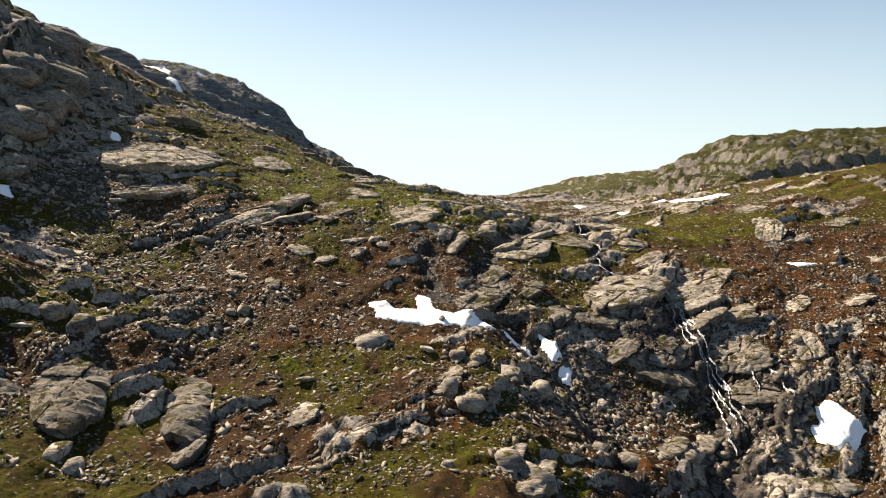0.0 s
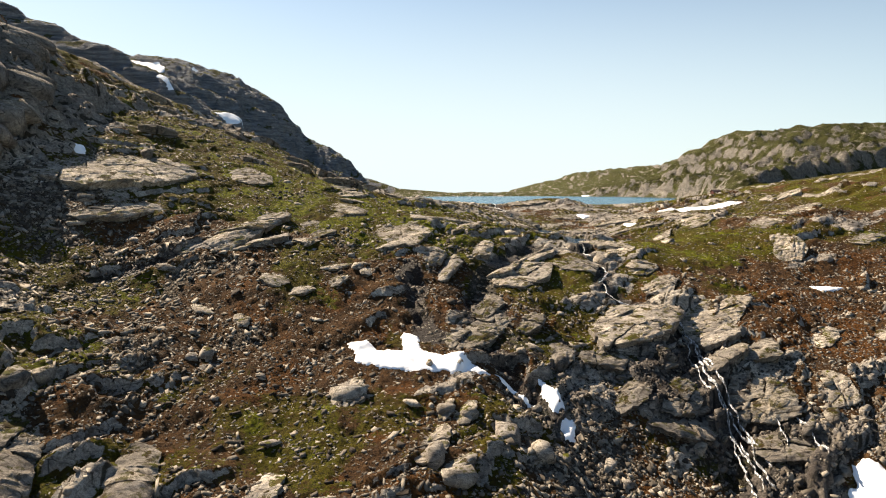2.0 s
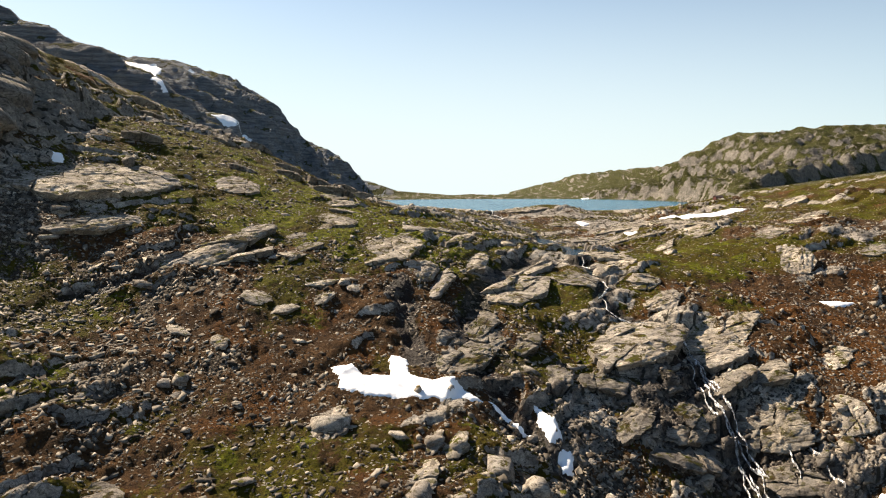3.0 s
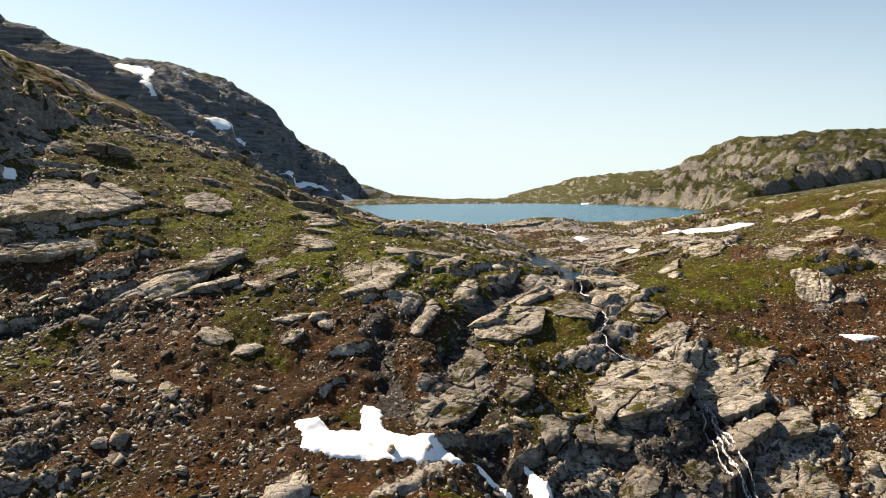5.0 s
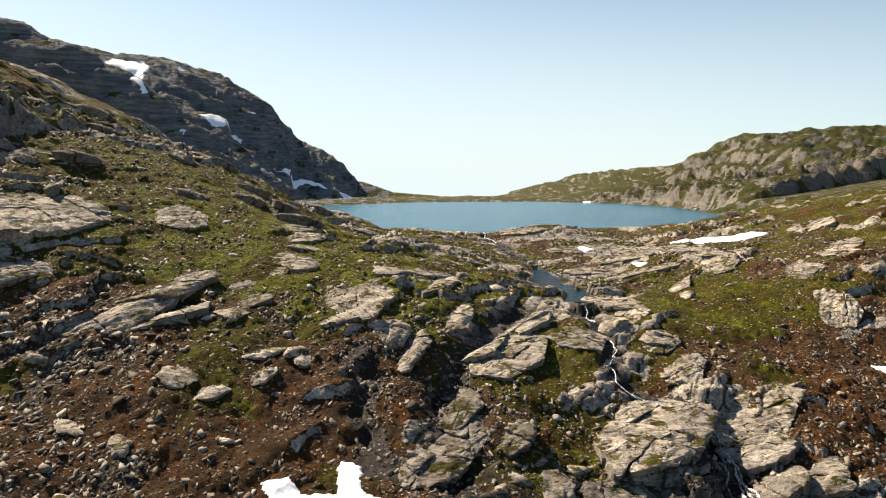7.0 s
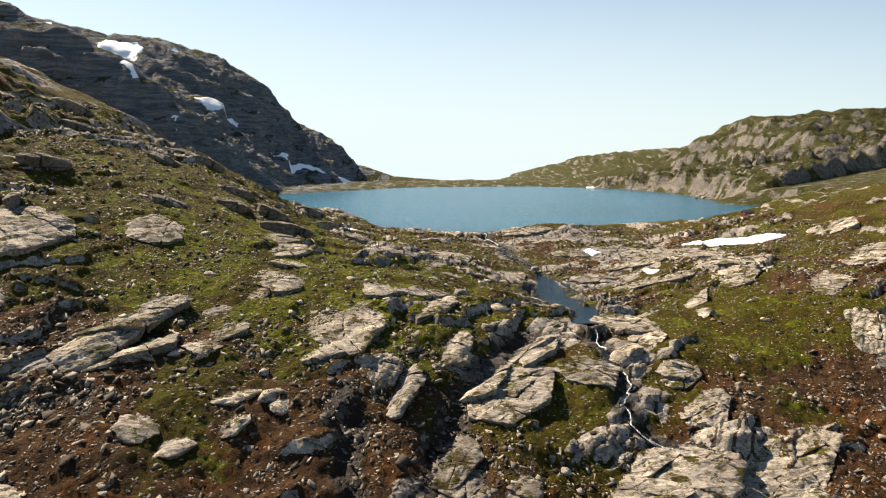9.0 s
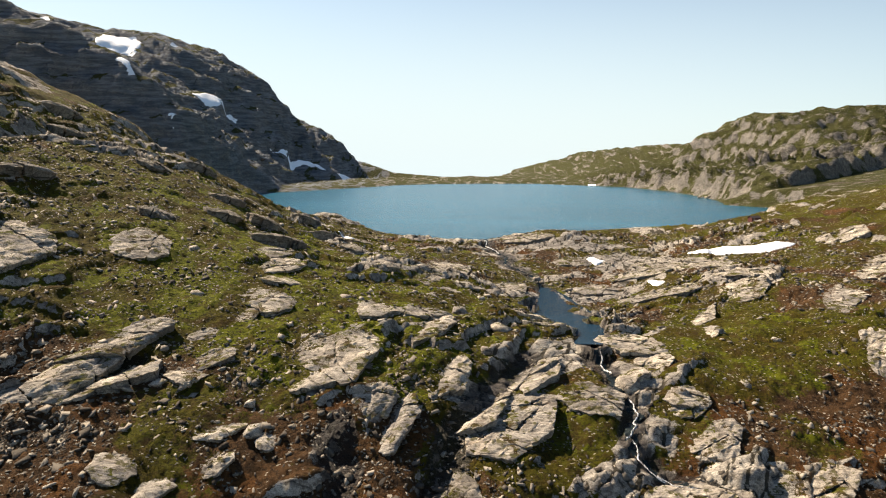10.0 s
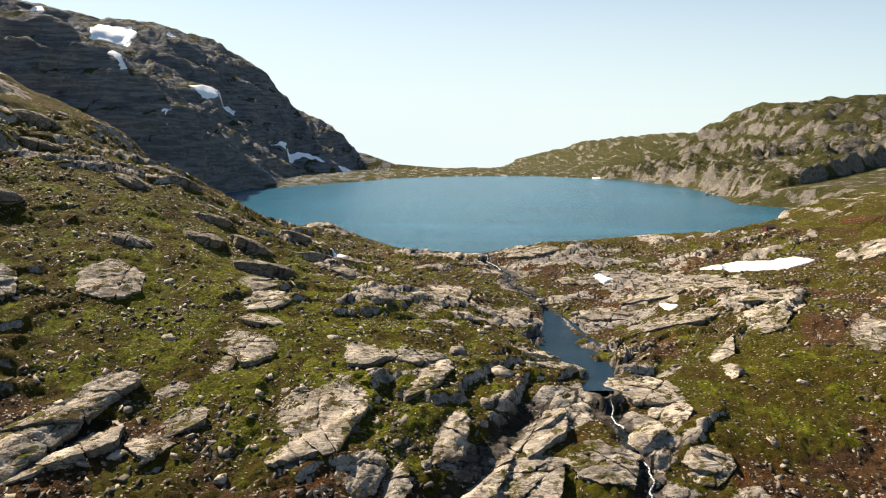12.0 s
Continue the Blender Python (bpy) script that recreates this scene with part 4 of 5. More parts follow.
FAR_SNOW = (
    (((-350, 751), (-365, 800), (-355, 806), (-334, 813), (-322, 800), (-315, 764), (-338, 762)), "large snowfield below the mountain's crest"),
    (((-207, 503), (-206, 508), (-203, 514), (-199, 505), (-192, 497), (-195, 495), (-200, 500)), "steep snow couloir on the dark mountain"),
    (((-237, 708), (-231, 718), (-222, 726), (-214, 746), (-205, 750), (-208, 736), (-215, 712), (-225, 703)), "long snow streak on a mountain ledge"),
    (((-173, 746), (-165, 752), (-152, 786), (-144, 792), (-124, 790), (-128, 786), (-146, 783), (-158, 752)), "diagonal snow streak above the talus"),
    (((-62, 278), (-59, 281), (-54, 281.5), (-51, 280), (-57, 278.5)), "snow streak on the spur above the lake"),
    (((-302, 819), (-297, 824), (-291, 826), (-288, 808), (-296, 808)), "small snow patch on the crest"),
    (((-425, 783), (-419, 794), (-409, 782), (-415, 771)), "small snow patch high on the crest"),
    (((-113, 800), (-104, 822), (-100, 820), (-106, 798)), "small snow patch at the foot of the talus"),
    (((151, 737), (158, 729), (157, 725), (150, 732)), "small snow patch on the far lake shore"),
    (((-167, 483), (-166, 488), (-162, 488), (-162, 483)), "small snow patch on the dark spur"),
)
for outline, thick, label in NEAR_SNOW:
    build_snow(outline, thick, 0.3, label)
for outline, label in FAR_SNOW:
    build_snow(outline, 0.35, 0.8, label, 4, 0.8)


def on_snow(x, y, margin=0.3):
    """Whether places lie on a near snow patch."""
    out = np.zeros(np.shape(x), bool)
    for outline, _, _ in NEAR_SNOW:
        inside = np.zeros(np.shape(x), bool)
        for a, b in zip(outline, outline[1:] + outline[:1]):
            cross = (a[1] > y) != (b[1] > y)
            inside ^= cross & (x < (b[0] - a[0]) * (y - a[1]) / (b[1] - a[1] + 1e-9) + a[0])
        out |= inside | (along(x, y, outline + outline[:1])[0] < margin)
    return out


def on_pool(x, y):
    """Whether places lie in the stream's pool."""
    d, half, _ = along(x, y, POOL_LINE)
    return d < 1.4 * half


# ---- water on the slope ----
FALL_LINE = ((46.6, 137.5), (47.0, 133.3), (46.2, 125.0), (46.4, 118.5), (47.4, 112.0), (46.4, 104.0))
def ribbon(points, wide, seed, name, parent, material, lift=0.14, label="", ragged=0.05):
    """Water running down over the ground along a wandering line."""
    rng = np.random.default_rng(seed)
    pts = np.array(points, float)
    leg = np.concatenate([[0], np.cumsum(np.linalg.norm(np.diff(pts, axis=0), axis=1))])
    s = np.arange(0, leg[-1], 0.3)
    cx, cy = np.interp(s, leg, pts[:, 0]), np.interp(s, leg, pts[:, 1])
    cx = cx + 0.5 * fractal(s / 2.3, s * 0 + seed, 11 + seed, 3)
    w = wide * (0.65 + 0.7 * np.abs(fractal(s / 1.7, s * 0 + 3.3, 5 + seed, 3))) * np.minimum(1, np.minimum(s, s[-1] - s) / 1.0 + 0.15)
    dx, dy = np.gradient(cx), np.gradient(cy)
    n = np.hypot(dx, dy)
    ox, oy = -dy / n, dx / n
    off = np.array((-0.5, -0.2, 0.15, 0.5))
    px, py = cx[:, None] + ox[:, None] * off * w[:, None], cy[:, None] + oy[:, None] * off * w[:, None]
    zz = np.max([height(px + du, py + dv) for du, dv in ((0, 0), (0.5, 0), (-0.5, 0), (0, 0.5), (0, -0.5))], axis=0) if ragged else height(px, py)
    mid = np.maximum(zz.mean(1, keepdims=True), zz[:, 1:3].mean(1, keepdims=True))
    if ragged:
        bend = np.pad(mid[:, 0], 4, mode="edge")
        mid = np.maximum(np.convolve(bend, np.full(9, 1 / 9), "valid"), mid[:, 0] - 0.5)[:, None]
    z = mid + lift * np.array((0.2, 1.0, 0.9, 0.1)) + ragged * rng.normal(0, 1, zz.shape)
    m = 4
    i = (np.arange(len(s) - 1)[:, None] * m + np.arange(m - 1)[None, :]).ravel()
    ob = sheet(name, np.stack([px, py, z], 2).reshape(-1, 3), np.stack([i, i + 1, i + m + 1, i + m], 1), material, True)
    ob.parent = parent
    return tagged(ob, label)


def build_waterfall():
    fall = tagged(new("waterfall"), "thin white waterfall in strands over dark wet rock", "waterfall")
    lines = (
        (((45.6, 139.2), (46.6, 137.5), (47.0, 133.3), (46.6, 128.0), (45.6, 122.0), (46.4, 118.5), (47.0, 115.5)), 0.75),
        (((46.2, 136.5), (46.2, 132.0), (45.0, 127.5), (44.6, 122.0), (45.0, 117.5)), 0.35),
        (((46.8, 129.0), (47.6, 124.0), (47.4, 119.5), (48.4, 114.0), (49.2, 110.4)), 0.5),
        (((46.6, 118.0), (47.6, 113.5), (49.4, 109.8), (49.9, 106.6)), 0.5),
        (((46.8, 115.4), (46.0, 110.6), (45.8, 106.6), (45.2, 101.6), (44.6, 98.0)), 0.6),
        (((47.4, 112.0), (47.2, 107.0), (46.6, 102.6)), 0.35),
        (((46.9, 134.0), (47.3, 129.0), (46.6, 124.0), (47.4, 119.0)), 0.3),
        (((45.8, 121.0), (46.9, 116.5), (46.4, 112.5), (47.0, 108.0)), 0.3),
        (((48.6, 112.5), (48.2, 108.0), (48.6, 103.5)), 0.3),
        (((52.5, 118.0), (53.2, 113.0), (53.0, 108.2)), 0.22),
        (((56.0, 116.0), (56.6, 110.5), (56.8, 104.5)), 0.2),
    )
    for k, (points, wide) in enumerate(lines):
        ribbon(points, 0.34 * wide, 40 + k, "strand", fall, FOAM, 0.5)
    rapid = tagged(new("rapids"), "white rapids between pale slabs below a pool", "rapids")
    for k, (points, wide) in enumerate((
        (((34.6, 168.5), (34.4, 165.5), (35.0, 162.5)), 0.8),
        (((36.2, 156.6), (36.8, 153.0), (35.4, 150.0), (33.8, 146.6)), 0.9),
        (((34.2, 147.2), (34.6, 144.4), (36.4, 142.0), (37.6, 141.4)), 0.7),
        (((36.4, 142.4), (38.6, 140.6), (41.0, 140.4)), 0.4),
        (((20.6, 258.0), (20.4, 252.0), (24.0, 246.4)), 0.3),
    )):
        ribbon(points, 0.36 * wide, 60 + k, "strand", rapid, FOAM, 0.2)


build_waterfall()


def build_water(name, outline, z, label):
    bm = bmesh.new()
    bm.faces.new([bm.verts.new((x, y, z)) for x, y in outline])
    bmesh.ops.recalc_face_normals(bm, faces=bm.faces)
    if bm.faces[:][0].normal.z < 0:
        bmesh.ops.reverse_faces(bm, faces=bm.faces)
    bmesh.ops.triangulate(bm, faces=bm.faces)
    return tagged(part(name, bm, POOL), label, "water", kind="structure")


bank = [(px - 1.7 * half, py) for px, py, half in POOL_LINE] + [(px + 1.7 * half, py) for px, py, half in reversed(POOL_LINE)]
build_water("stream_pool", bank, POOL_LEVEL, "still dark stream pool reflecting the sky between slabs")
stream = tagged(new("stream"), "dark shallow stream running between rock slabs", "stream", kind="structure")
ribbon(((17, 270), (21, 260), (20, 252), (25.5, 244), (24.5, 237), (30, 231), (32.4, 224), (32.8, 218)), 1.3, 81, "stream_reach", stream, BROOK, 0.03, "", 0.0)
ribbon(((35.6, 181), (34.6, 174), (34.4, 167), (35.4, 158), (36.4, 153), (34, 146.5), (36.5, 142.5), (41, 141), (45.5, 138.6)), 1.8, 82, "stream_reach", stream, BROOK, 0.03, "", 0.0)


# ---- outcrops: bedrock slabs flush with the slope above, broken off along their lower edge ----
def slab(rng, planes, middle, long, deep, rise):
    """A block inside a ring of upright planes round its middle: an ice-worn top that climbs towards the broken edge, bedded flanks."""
    count = 64 if deep > 5 or rise > 1.2 else 44
    turns = np.linspace(0, math.tau, count, endpoint=False)
    way = np.stack([np.cos(turns), np.sin(turns)], 1)
    r = np.full(count, 60.0)
    for nx, ny, d in planes:
        c = way @ np.array((nx, ny))
        r = np.where(c > 0.02, np.minimum(r, d / np.maximum(c, 0.02)), r)
    k = int(rng.integers(900))
    r = r * (1 + 0.10 * fractal(2.2 * way[:, 0] + k, 2.2 * way[:, 1], k, 4, 0.75))
    share = np.array((0.001, 0.14, 0.28, 0.42, 0.55, 0.67, 0.78, 0.87, 0.94, 0.985, 1.0))[:, None]
    x, y = (r * share * way[:, 0]).ravel(), (r * share * way[:, 1]).ravel()
    a, b = x + middle[0], y + middle[1]
    climb = ease(-0.05, 0.85, 0.5 - b / deep) * (1 - 0.55 * np.minimum(1, np.abs(2 * a / long)) ** 2)
    beds = (b + 0.22 * a + 0.5 * fractal(a / 3 + k, b / 2, k + 5, 3)) / 1.15
    step = ease(0.0, 0.22, beds - np.floor(beds)) - (beds - np.floor(beds))
    flat, _ = blocks(a / 2.6 + k, b / 1.2 + k, k, 0.4)
    worn = 0.06 * np.repeat(share ** 8, count)
    z = -0.32 + (0.42 + rise) * climb + (0.09 + 0.03 * rise) * (step + 0.8 * flat) + (0.16 + 0.04 * rise) * fractal(a / 3.2 + k, b / 2.0, k, 4, 0.6) - worn
    rings = list(np.stack([x, y, z], 1).reshape(len(share), count, 3))
    edge = rings[-1][:, 2]
    fall = np.maximum(rise, 0.3) + 0.9
    for depth in (0.10, 0.22, 0.26, 0.45, 0.50, 0.8, 1.2):
        inset = r * (1 - 0.05 * rng.random() + 0.04 * fractal(4 * way[:, 0] + k, 4 * way[:, 1] + 5 * depth, k + 3, 2)) - 0.12 * depth * fall
        rings.append(np.stack([inset * way[:, 0], inset * way[:, 1], edge - depth * fall], 1))
    n = len(rings)
    i, j = np.meshgrid(np.arange(n - 1) * count, np.arange(count), indexing="ij")
    a, b = (i + j).ravel(), (i + (j + 1) % count).ravel()
    return np.concatenate(rings), np.stack([a, a + count, b + count, b], 1)


def build_outcrop(x, y, long, deep, turn, rise, seed, label, material, spacing=4.6):
    rng = np.random.default_rng(seed)
    # lie in the ground's own plane
    sx, sy, z = BEDS[(x, y)]
    up = Vector((-sx, -sy, 1)).normalized()
    lean = Vector((0, 0, 1)).rotation_difference(up).to_matrix().to_4x4()
    long, deep, rise = 1.12 * long, 1.2 * deep, 0.72 * rise
    root = tagged(new("rock_outcrop"), label, "rock outcrop", "outcrops of bedded gneiss")
    root.matrix_world = Matrix.Translation((x, y, z + 0.02)) @ lean @ Matrix.Rotation(radians(turn), 4, "Z")
    outer = []
    for a in np.linspace(0, math.tau, 9, endpoint=False) + rng.uniform(0, 0.7) + rng.normal(0, 0.14, 9):
        outer.append((math.cos(a), math.sin(a), math.hypot(0.52 * long * math.cos(a), 0.52 * deep * math.sin(a)) * rng.uniform(0.80, 1.08)))
    cols, rows = max(1, round(long / spacing)), 1 if deep < 5.5 else 2
    cuts = np.concatenate([[0], np.cumsum(rng.uniform(0.4, 1.6, cols))])
    cuts = (cuts / cuts[-1] - 0.5) * long
    skew = [radians(rng.normal(8, 24)) for _ in cuts]
    for c in range(cols):
        split, tip = rng.uniform(-0.2, 0.2) * deep, radians(rng.normal(0, 10))
        for k in range(rows):
            planes, gap = list(outer), rng.uniform(0.02, 0.10)
            if c > 0:
                planes.append((-math.cos(skew[c]), -math.sin(skew[c]), -cuts[c] * math.cos(skew[c]) - gap))
            if c < cols - 1:
                planes.append((math.cos(skew[c + 1]), math.sin(skew[c + 1]), cuts[c + 1] * math.cos(skew[c + 1]) - gap))
            if rows == 2:
                s = 1 if k == 0 else -1
                planes.append((-s * math.sin(tip), s * math.cos(tip), s * split * math.cos(tip) - gap))
            # the middle of the cell is where its planes leave most room
            gx, gy = np.meshgrid(np.linspace(-0.5, 0.5, 41) * long, np.linspace(-0.5, 0.5, 31) * deep)
            room = np.min([d - nx * gx - ny * gy for nx, ny, d in planes], axis=0)
            at = np.unravel_index(np.argmax(room), room.shape)
            cx, cy = float(gx[at]), float(gy[at])
            if room[at] < 0.3:
                continue
            p, f = slab(rng, [(nx, ny, d - nx * cx - ny * cy) for nx, ny, d in planes], (cx, cy), long, deep, rise)
            b = sheet("block", p, f, material)
            b.parent = root
            b.matrix_local = pose(cx, cy, rng.normal(0, 0.05 + 0.07 * rise), rng.normal(0, 1.5), rng.normal(0, 1.5), 0)
    return root


for rows, seed, label, material in (
    (SHELF_SLABS, 200, "pale ice-worn gneiss slab breaking out of olive turf", ROCK),
    (STEP_SLABS, 240, "weathered gneiss slab with a dark overhanging edge", ROCK),
    (LAKE_SLABS, 280, "smooth ice-worn grey slab on the lake's sill", ROCK),
    (FALL_SLABS, 320, "fractured pale bedrock slab beside the falling stream", ROCK),
    (GULLY_SLABS, 360, "dark blocky bedrock in the wet gully", WET_SHADED_ROCK),
    (FORE_SLABS, 400, "angular grey bedrock block among moss and heath", ROCK),
    (HEATH_SLABS, 440, "grey bedrock rib in rusty heath", ROCK),
):
    for k, (x, y, long, deep, turn, rise) in enumerate(rows):
        # slabs at the lower left take the darker copy too
        build_outcrop(x, y, long, deep, turn, rise, seed + k, label, WET_SHADED_ROCK if y < 95 and x < -25 else material)

# the spur crags' shaded faces are put into their darker rock colour
for k, (x, y, long, deep, turn, rise) in enumerate(SPUR_CRAGS):
    build_outcrop(x, y, long, deep, turn, rise, 480 + k, "crag breaking out of the grassy spur, shade put into its colour", WET_SHADED_ROCK, 5.0)


# ---- crags of the cliff ----
CRAGS = (  # x, y, width, depth, height, turn
    (-99, 162, 15, 11, 12, 20), (-104, 176, 17, 12, 13, 30), (-96, 150, 12, 9, 9, 10), (-113, 188, 18, 12, 14, 25), (-108, 166, 16, 12, 12, 5), (-90, 136, 10, 8, 8, 30),
    (-120, 200, 18, 14, 13, 15), (-82, 112, 11, 8, 9, 20), (-76, 98, 10, 8, 8, 35), (-72, 90, 8, 8, 8, 10),
)
for k, (x, y, wide, deep, tall, turn) in enumerate(CRAGS):
    rng = np.random.default_rng(520 + k)
    root = tagged(new("crag"), "jointed gneiss crag of the steep cliff, shade put into its colour", "crag", "crags of the cliff")
    root.matrix_world = tilted(x, y, float(shape(np.array([x]), np.array([y]))[0]) - 0.1 * tall, turn, 0.45)
    for j in range(4):
        p, f = chunk(rng, (wide * rng.uniform(0.6, 1.1), deep * rng.uniform(0.7, 1.0), tall * rng.uniform(0.4, 0.7)), 36)
        # the cliff's shaded side is painted with the darker rock copy
        b = mesh_of("block", p, f, WET_SHADED_ROCK)
        b.parent = root
        b.matrix_local = pose((j % 2 - 0.5) * 0.5 * wide, (j // 2 - 0.5) * 0.45 * deep, (j - 1.5) * 0.07 * tall, rng.normal(0, 6), rng.normal(0, 6), rng.normal(0, 15))


# ---- boulders ----
def build_boulder(x, y, wide, tall, seed, label):
    rng = np.random.default_rng(seed)
    p, f = chunk(rng, (1.05 * wide, wide * rng.uniform(0.65, 0.95), tall * 1.25), 30)
    # boulders far left and in the gully take the darker copy
    ob = mesh_of("boulder", p, f, WET_SHADED_ROCK if x < -50 or (18 < x < 70 and y < 125) else ROCK)
    ob.matrix_world = tilted(x, y, float(height(x, y)[0]) + 0.02 * tall, rng.uniform(0, 360), 0.5)
    return tagged(ob, label, "boulder", "boulders on the slope")


SLOPE_BOULDERS = (  # x, y, width, height
    (-58.8, 99.0, 4.2, 4.4), (-53.8, 97.2, 4.5, 4.4), (-52.1, 101.2, 3.7, 3.3), (-45.5, 76.0, 4.6, 2.8), (-42.6, 74.6, 3.7, 3.0), (-11.7, 105.4, 6.3, 3.8), (0.9, 92.0, 4.6, 4.6), (3.8, 89.0, 5.0, 3.3),
    (5.5, 103.0, 3.0, 3.4), (2.3, 103.4, 3.0, 2.6), (8.3, 77.6, 5.2, 5.0), (11.2, 76.4, 6.5, 4.6), (-0.2, 113.0, 1.8, 2.2), (-24.7, 108.4, 2.0, 1.5), (-34.2, 112.9, 3.4, 2.6), (-36.0, 111.4, 2.6, 2.0), (-70.4, 175.9, 5.2, 3.7),
    (-70.8, 148.6, 4.8, 3.0), (20.9, 120.2, 3.8, 4.4), (10.6, 100.4, 4.8, 3.8), (15.2, 98.8, 3.8, 4.0),
)
SHELF_BOULDERS = (
    (35.9, 94.0, 4.2, 3.3), (40.5, 100.3, 4.5, 3.2), (26.7, 90.4, 5.2, 3.4), (62.2, 113.2, 5.6, 3.0), (-58.8, 171.7, 4.6, 3.6), (-37.9, 183.1, 2.7, 1.8), (-16.3, 143.5, 2.0, 2.0), (-8.5, 175.0, 2.8, 1.9),
    (-7.3, 185.2, 2.8, 2.0), (-31.9, 168.1, 2.8, 1.7), (11.5, 178.4, 4.0, 3.6), (15.4, 163.4, 3.2, 3.0), (18.7, 174.2, 4.6, 3.2), (37.0, 159.4, 6.0, 4.0), (59.6, 182.8, 3.5, 3.6), (-3.7, 192.4, 4.9, 3.6),
    (29.4, 178.0, 3.2, 1.8), (68.7, 178.3, 2.4, 1.7), (31.9, 228.0, 3.2, 2.4), (44.2, 157.0, 3.4, 2.8), (118.0, 292.0, 3.0, 2.0), (107.5, 290.0, 2.6, 1.7),
)
for k, (x, y, wide, tall) in enumerate(SLOPE_BOULDERS):
    build_boulder(x, y, 0.9 * wide, 0.65 * tall, 400 + k, "large angular grey boulder lying on the steep slope")
for k, (x, y, wide, tall) in enumerate(SHELF_BOULDERS):
    build_boulder(x, y, 0.8 * wide, 0.5 * tall, 440 + k, "lichened grey boulder resting on turf and slabs")
for k, (x, y, wide, tall) in enumerate(((184.5, 508.0, 5.0, 2.0), (189.5, 504.5, 6.0, 2.6), (179.0, 511.0, 3.0, 1.2))):
    rng = np.random.default_rng(480 + k)
    p, f = hewn(rng, 4, (wide, wide * 0.8, tall * 1.6), 0.8, 10, 0.05)
    ob = mesh_of("shore_rock", p, f, ROCK)
    ob.matrix_world = pose(x, y, 0.1, 0, 0, 40 * k)
    tagged(ob, "pale low rock standing in the lake", "rock", "rocks in the lake")


def build_stones():
    """Smaller boulders, each lying loose on the slope."""
    rng = np.random.default_rng(7)
    kinds = []
    for k in range(10):
        p, f = chunk(rng, (1.3, rng.uniform(0.7, 1.0), rng.uniform(0.4, 0.65)), 16)
        ob = mesh_of("stone", p, f, ROCK)
        kinds.append(ob.data)
        bpy.data.objects.remove(ob)
    areas = ((-60, 112, 20, 18, 44), (-75, 150, 12, 14, 24), (-30, 104, 26, 16, 36), (24, 98, 14, 14, 34), (48, 102, 14, 14, 30), (-10, 152, 24, 16, 20), (30, 200, 26, 34, 16), (70, 150, 22, 20, 16), (-60, 200, 24, 26, 24))
    n = 0
    for ax, ay, rx, ry, count in areas:
        for _ in range(count):
            x, y = ax + rx * rng.normal(0, 0.7), ay + ry * rng.normal(0, 0.7)
            if y < 70 or on_snow(np.array([x]), np.array([y]), 1.0)[0] or on_pool(np.array([x]), np.array([y]))[0]:
                continue
            size = 0.55 + 1.2 * rng.random() ** 2.8
            ob = new("stone", kinds[n % 10])
            ob.matrix_world = tilted(x, y, float(height(x, y)[0]) + 0.03 * size, rng.uniform(0, 360), 0.9, size)
            tagged(ob, "loose angular grey stone on heath and scree", "stone", "loose stones on the slope")
            n += 1


build_stones()


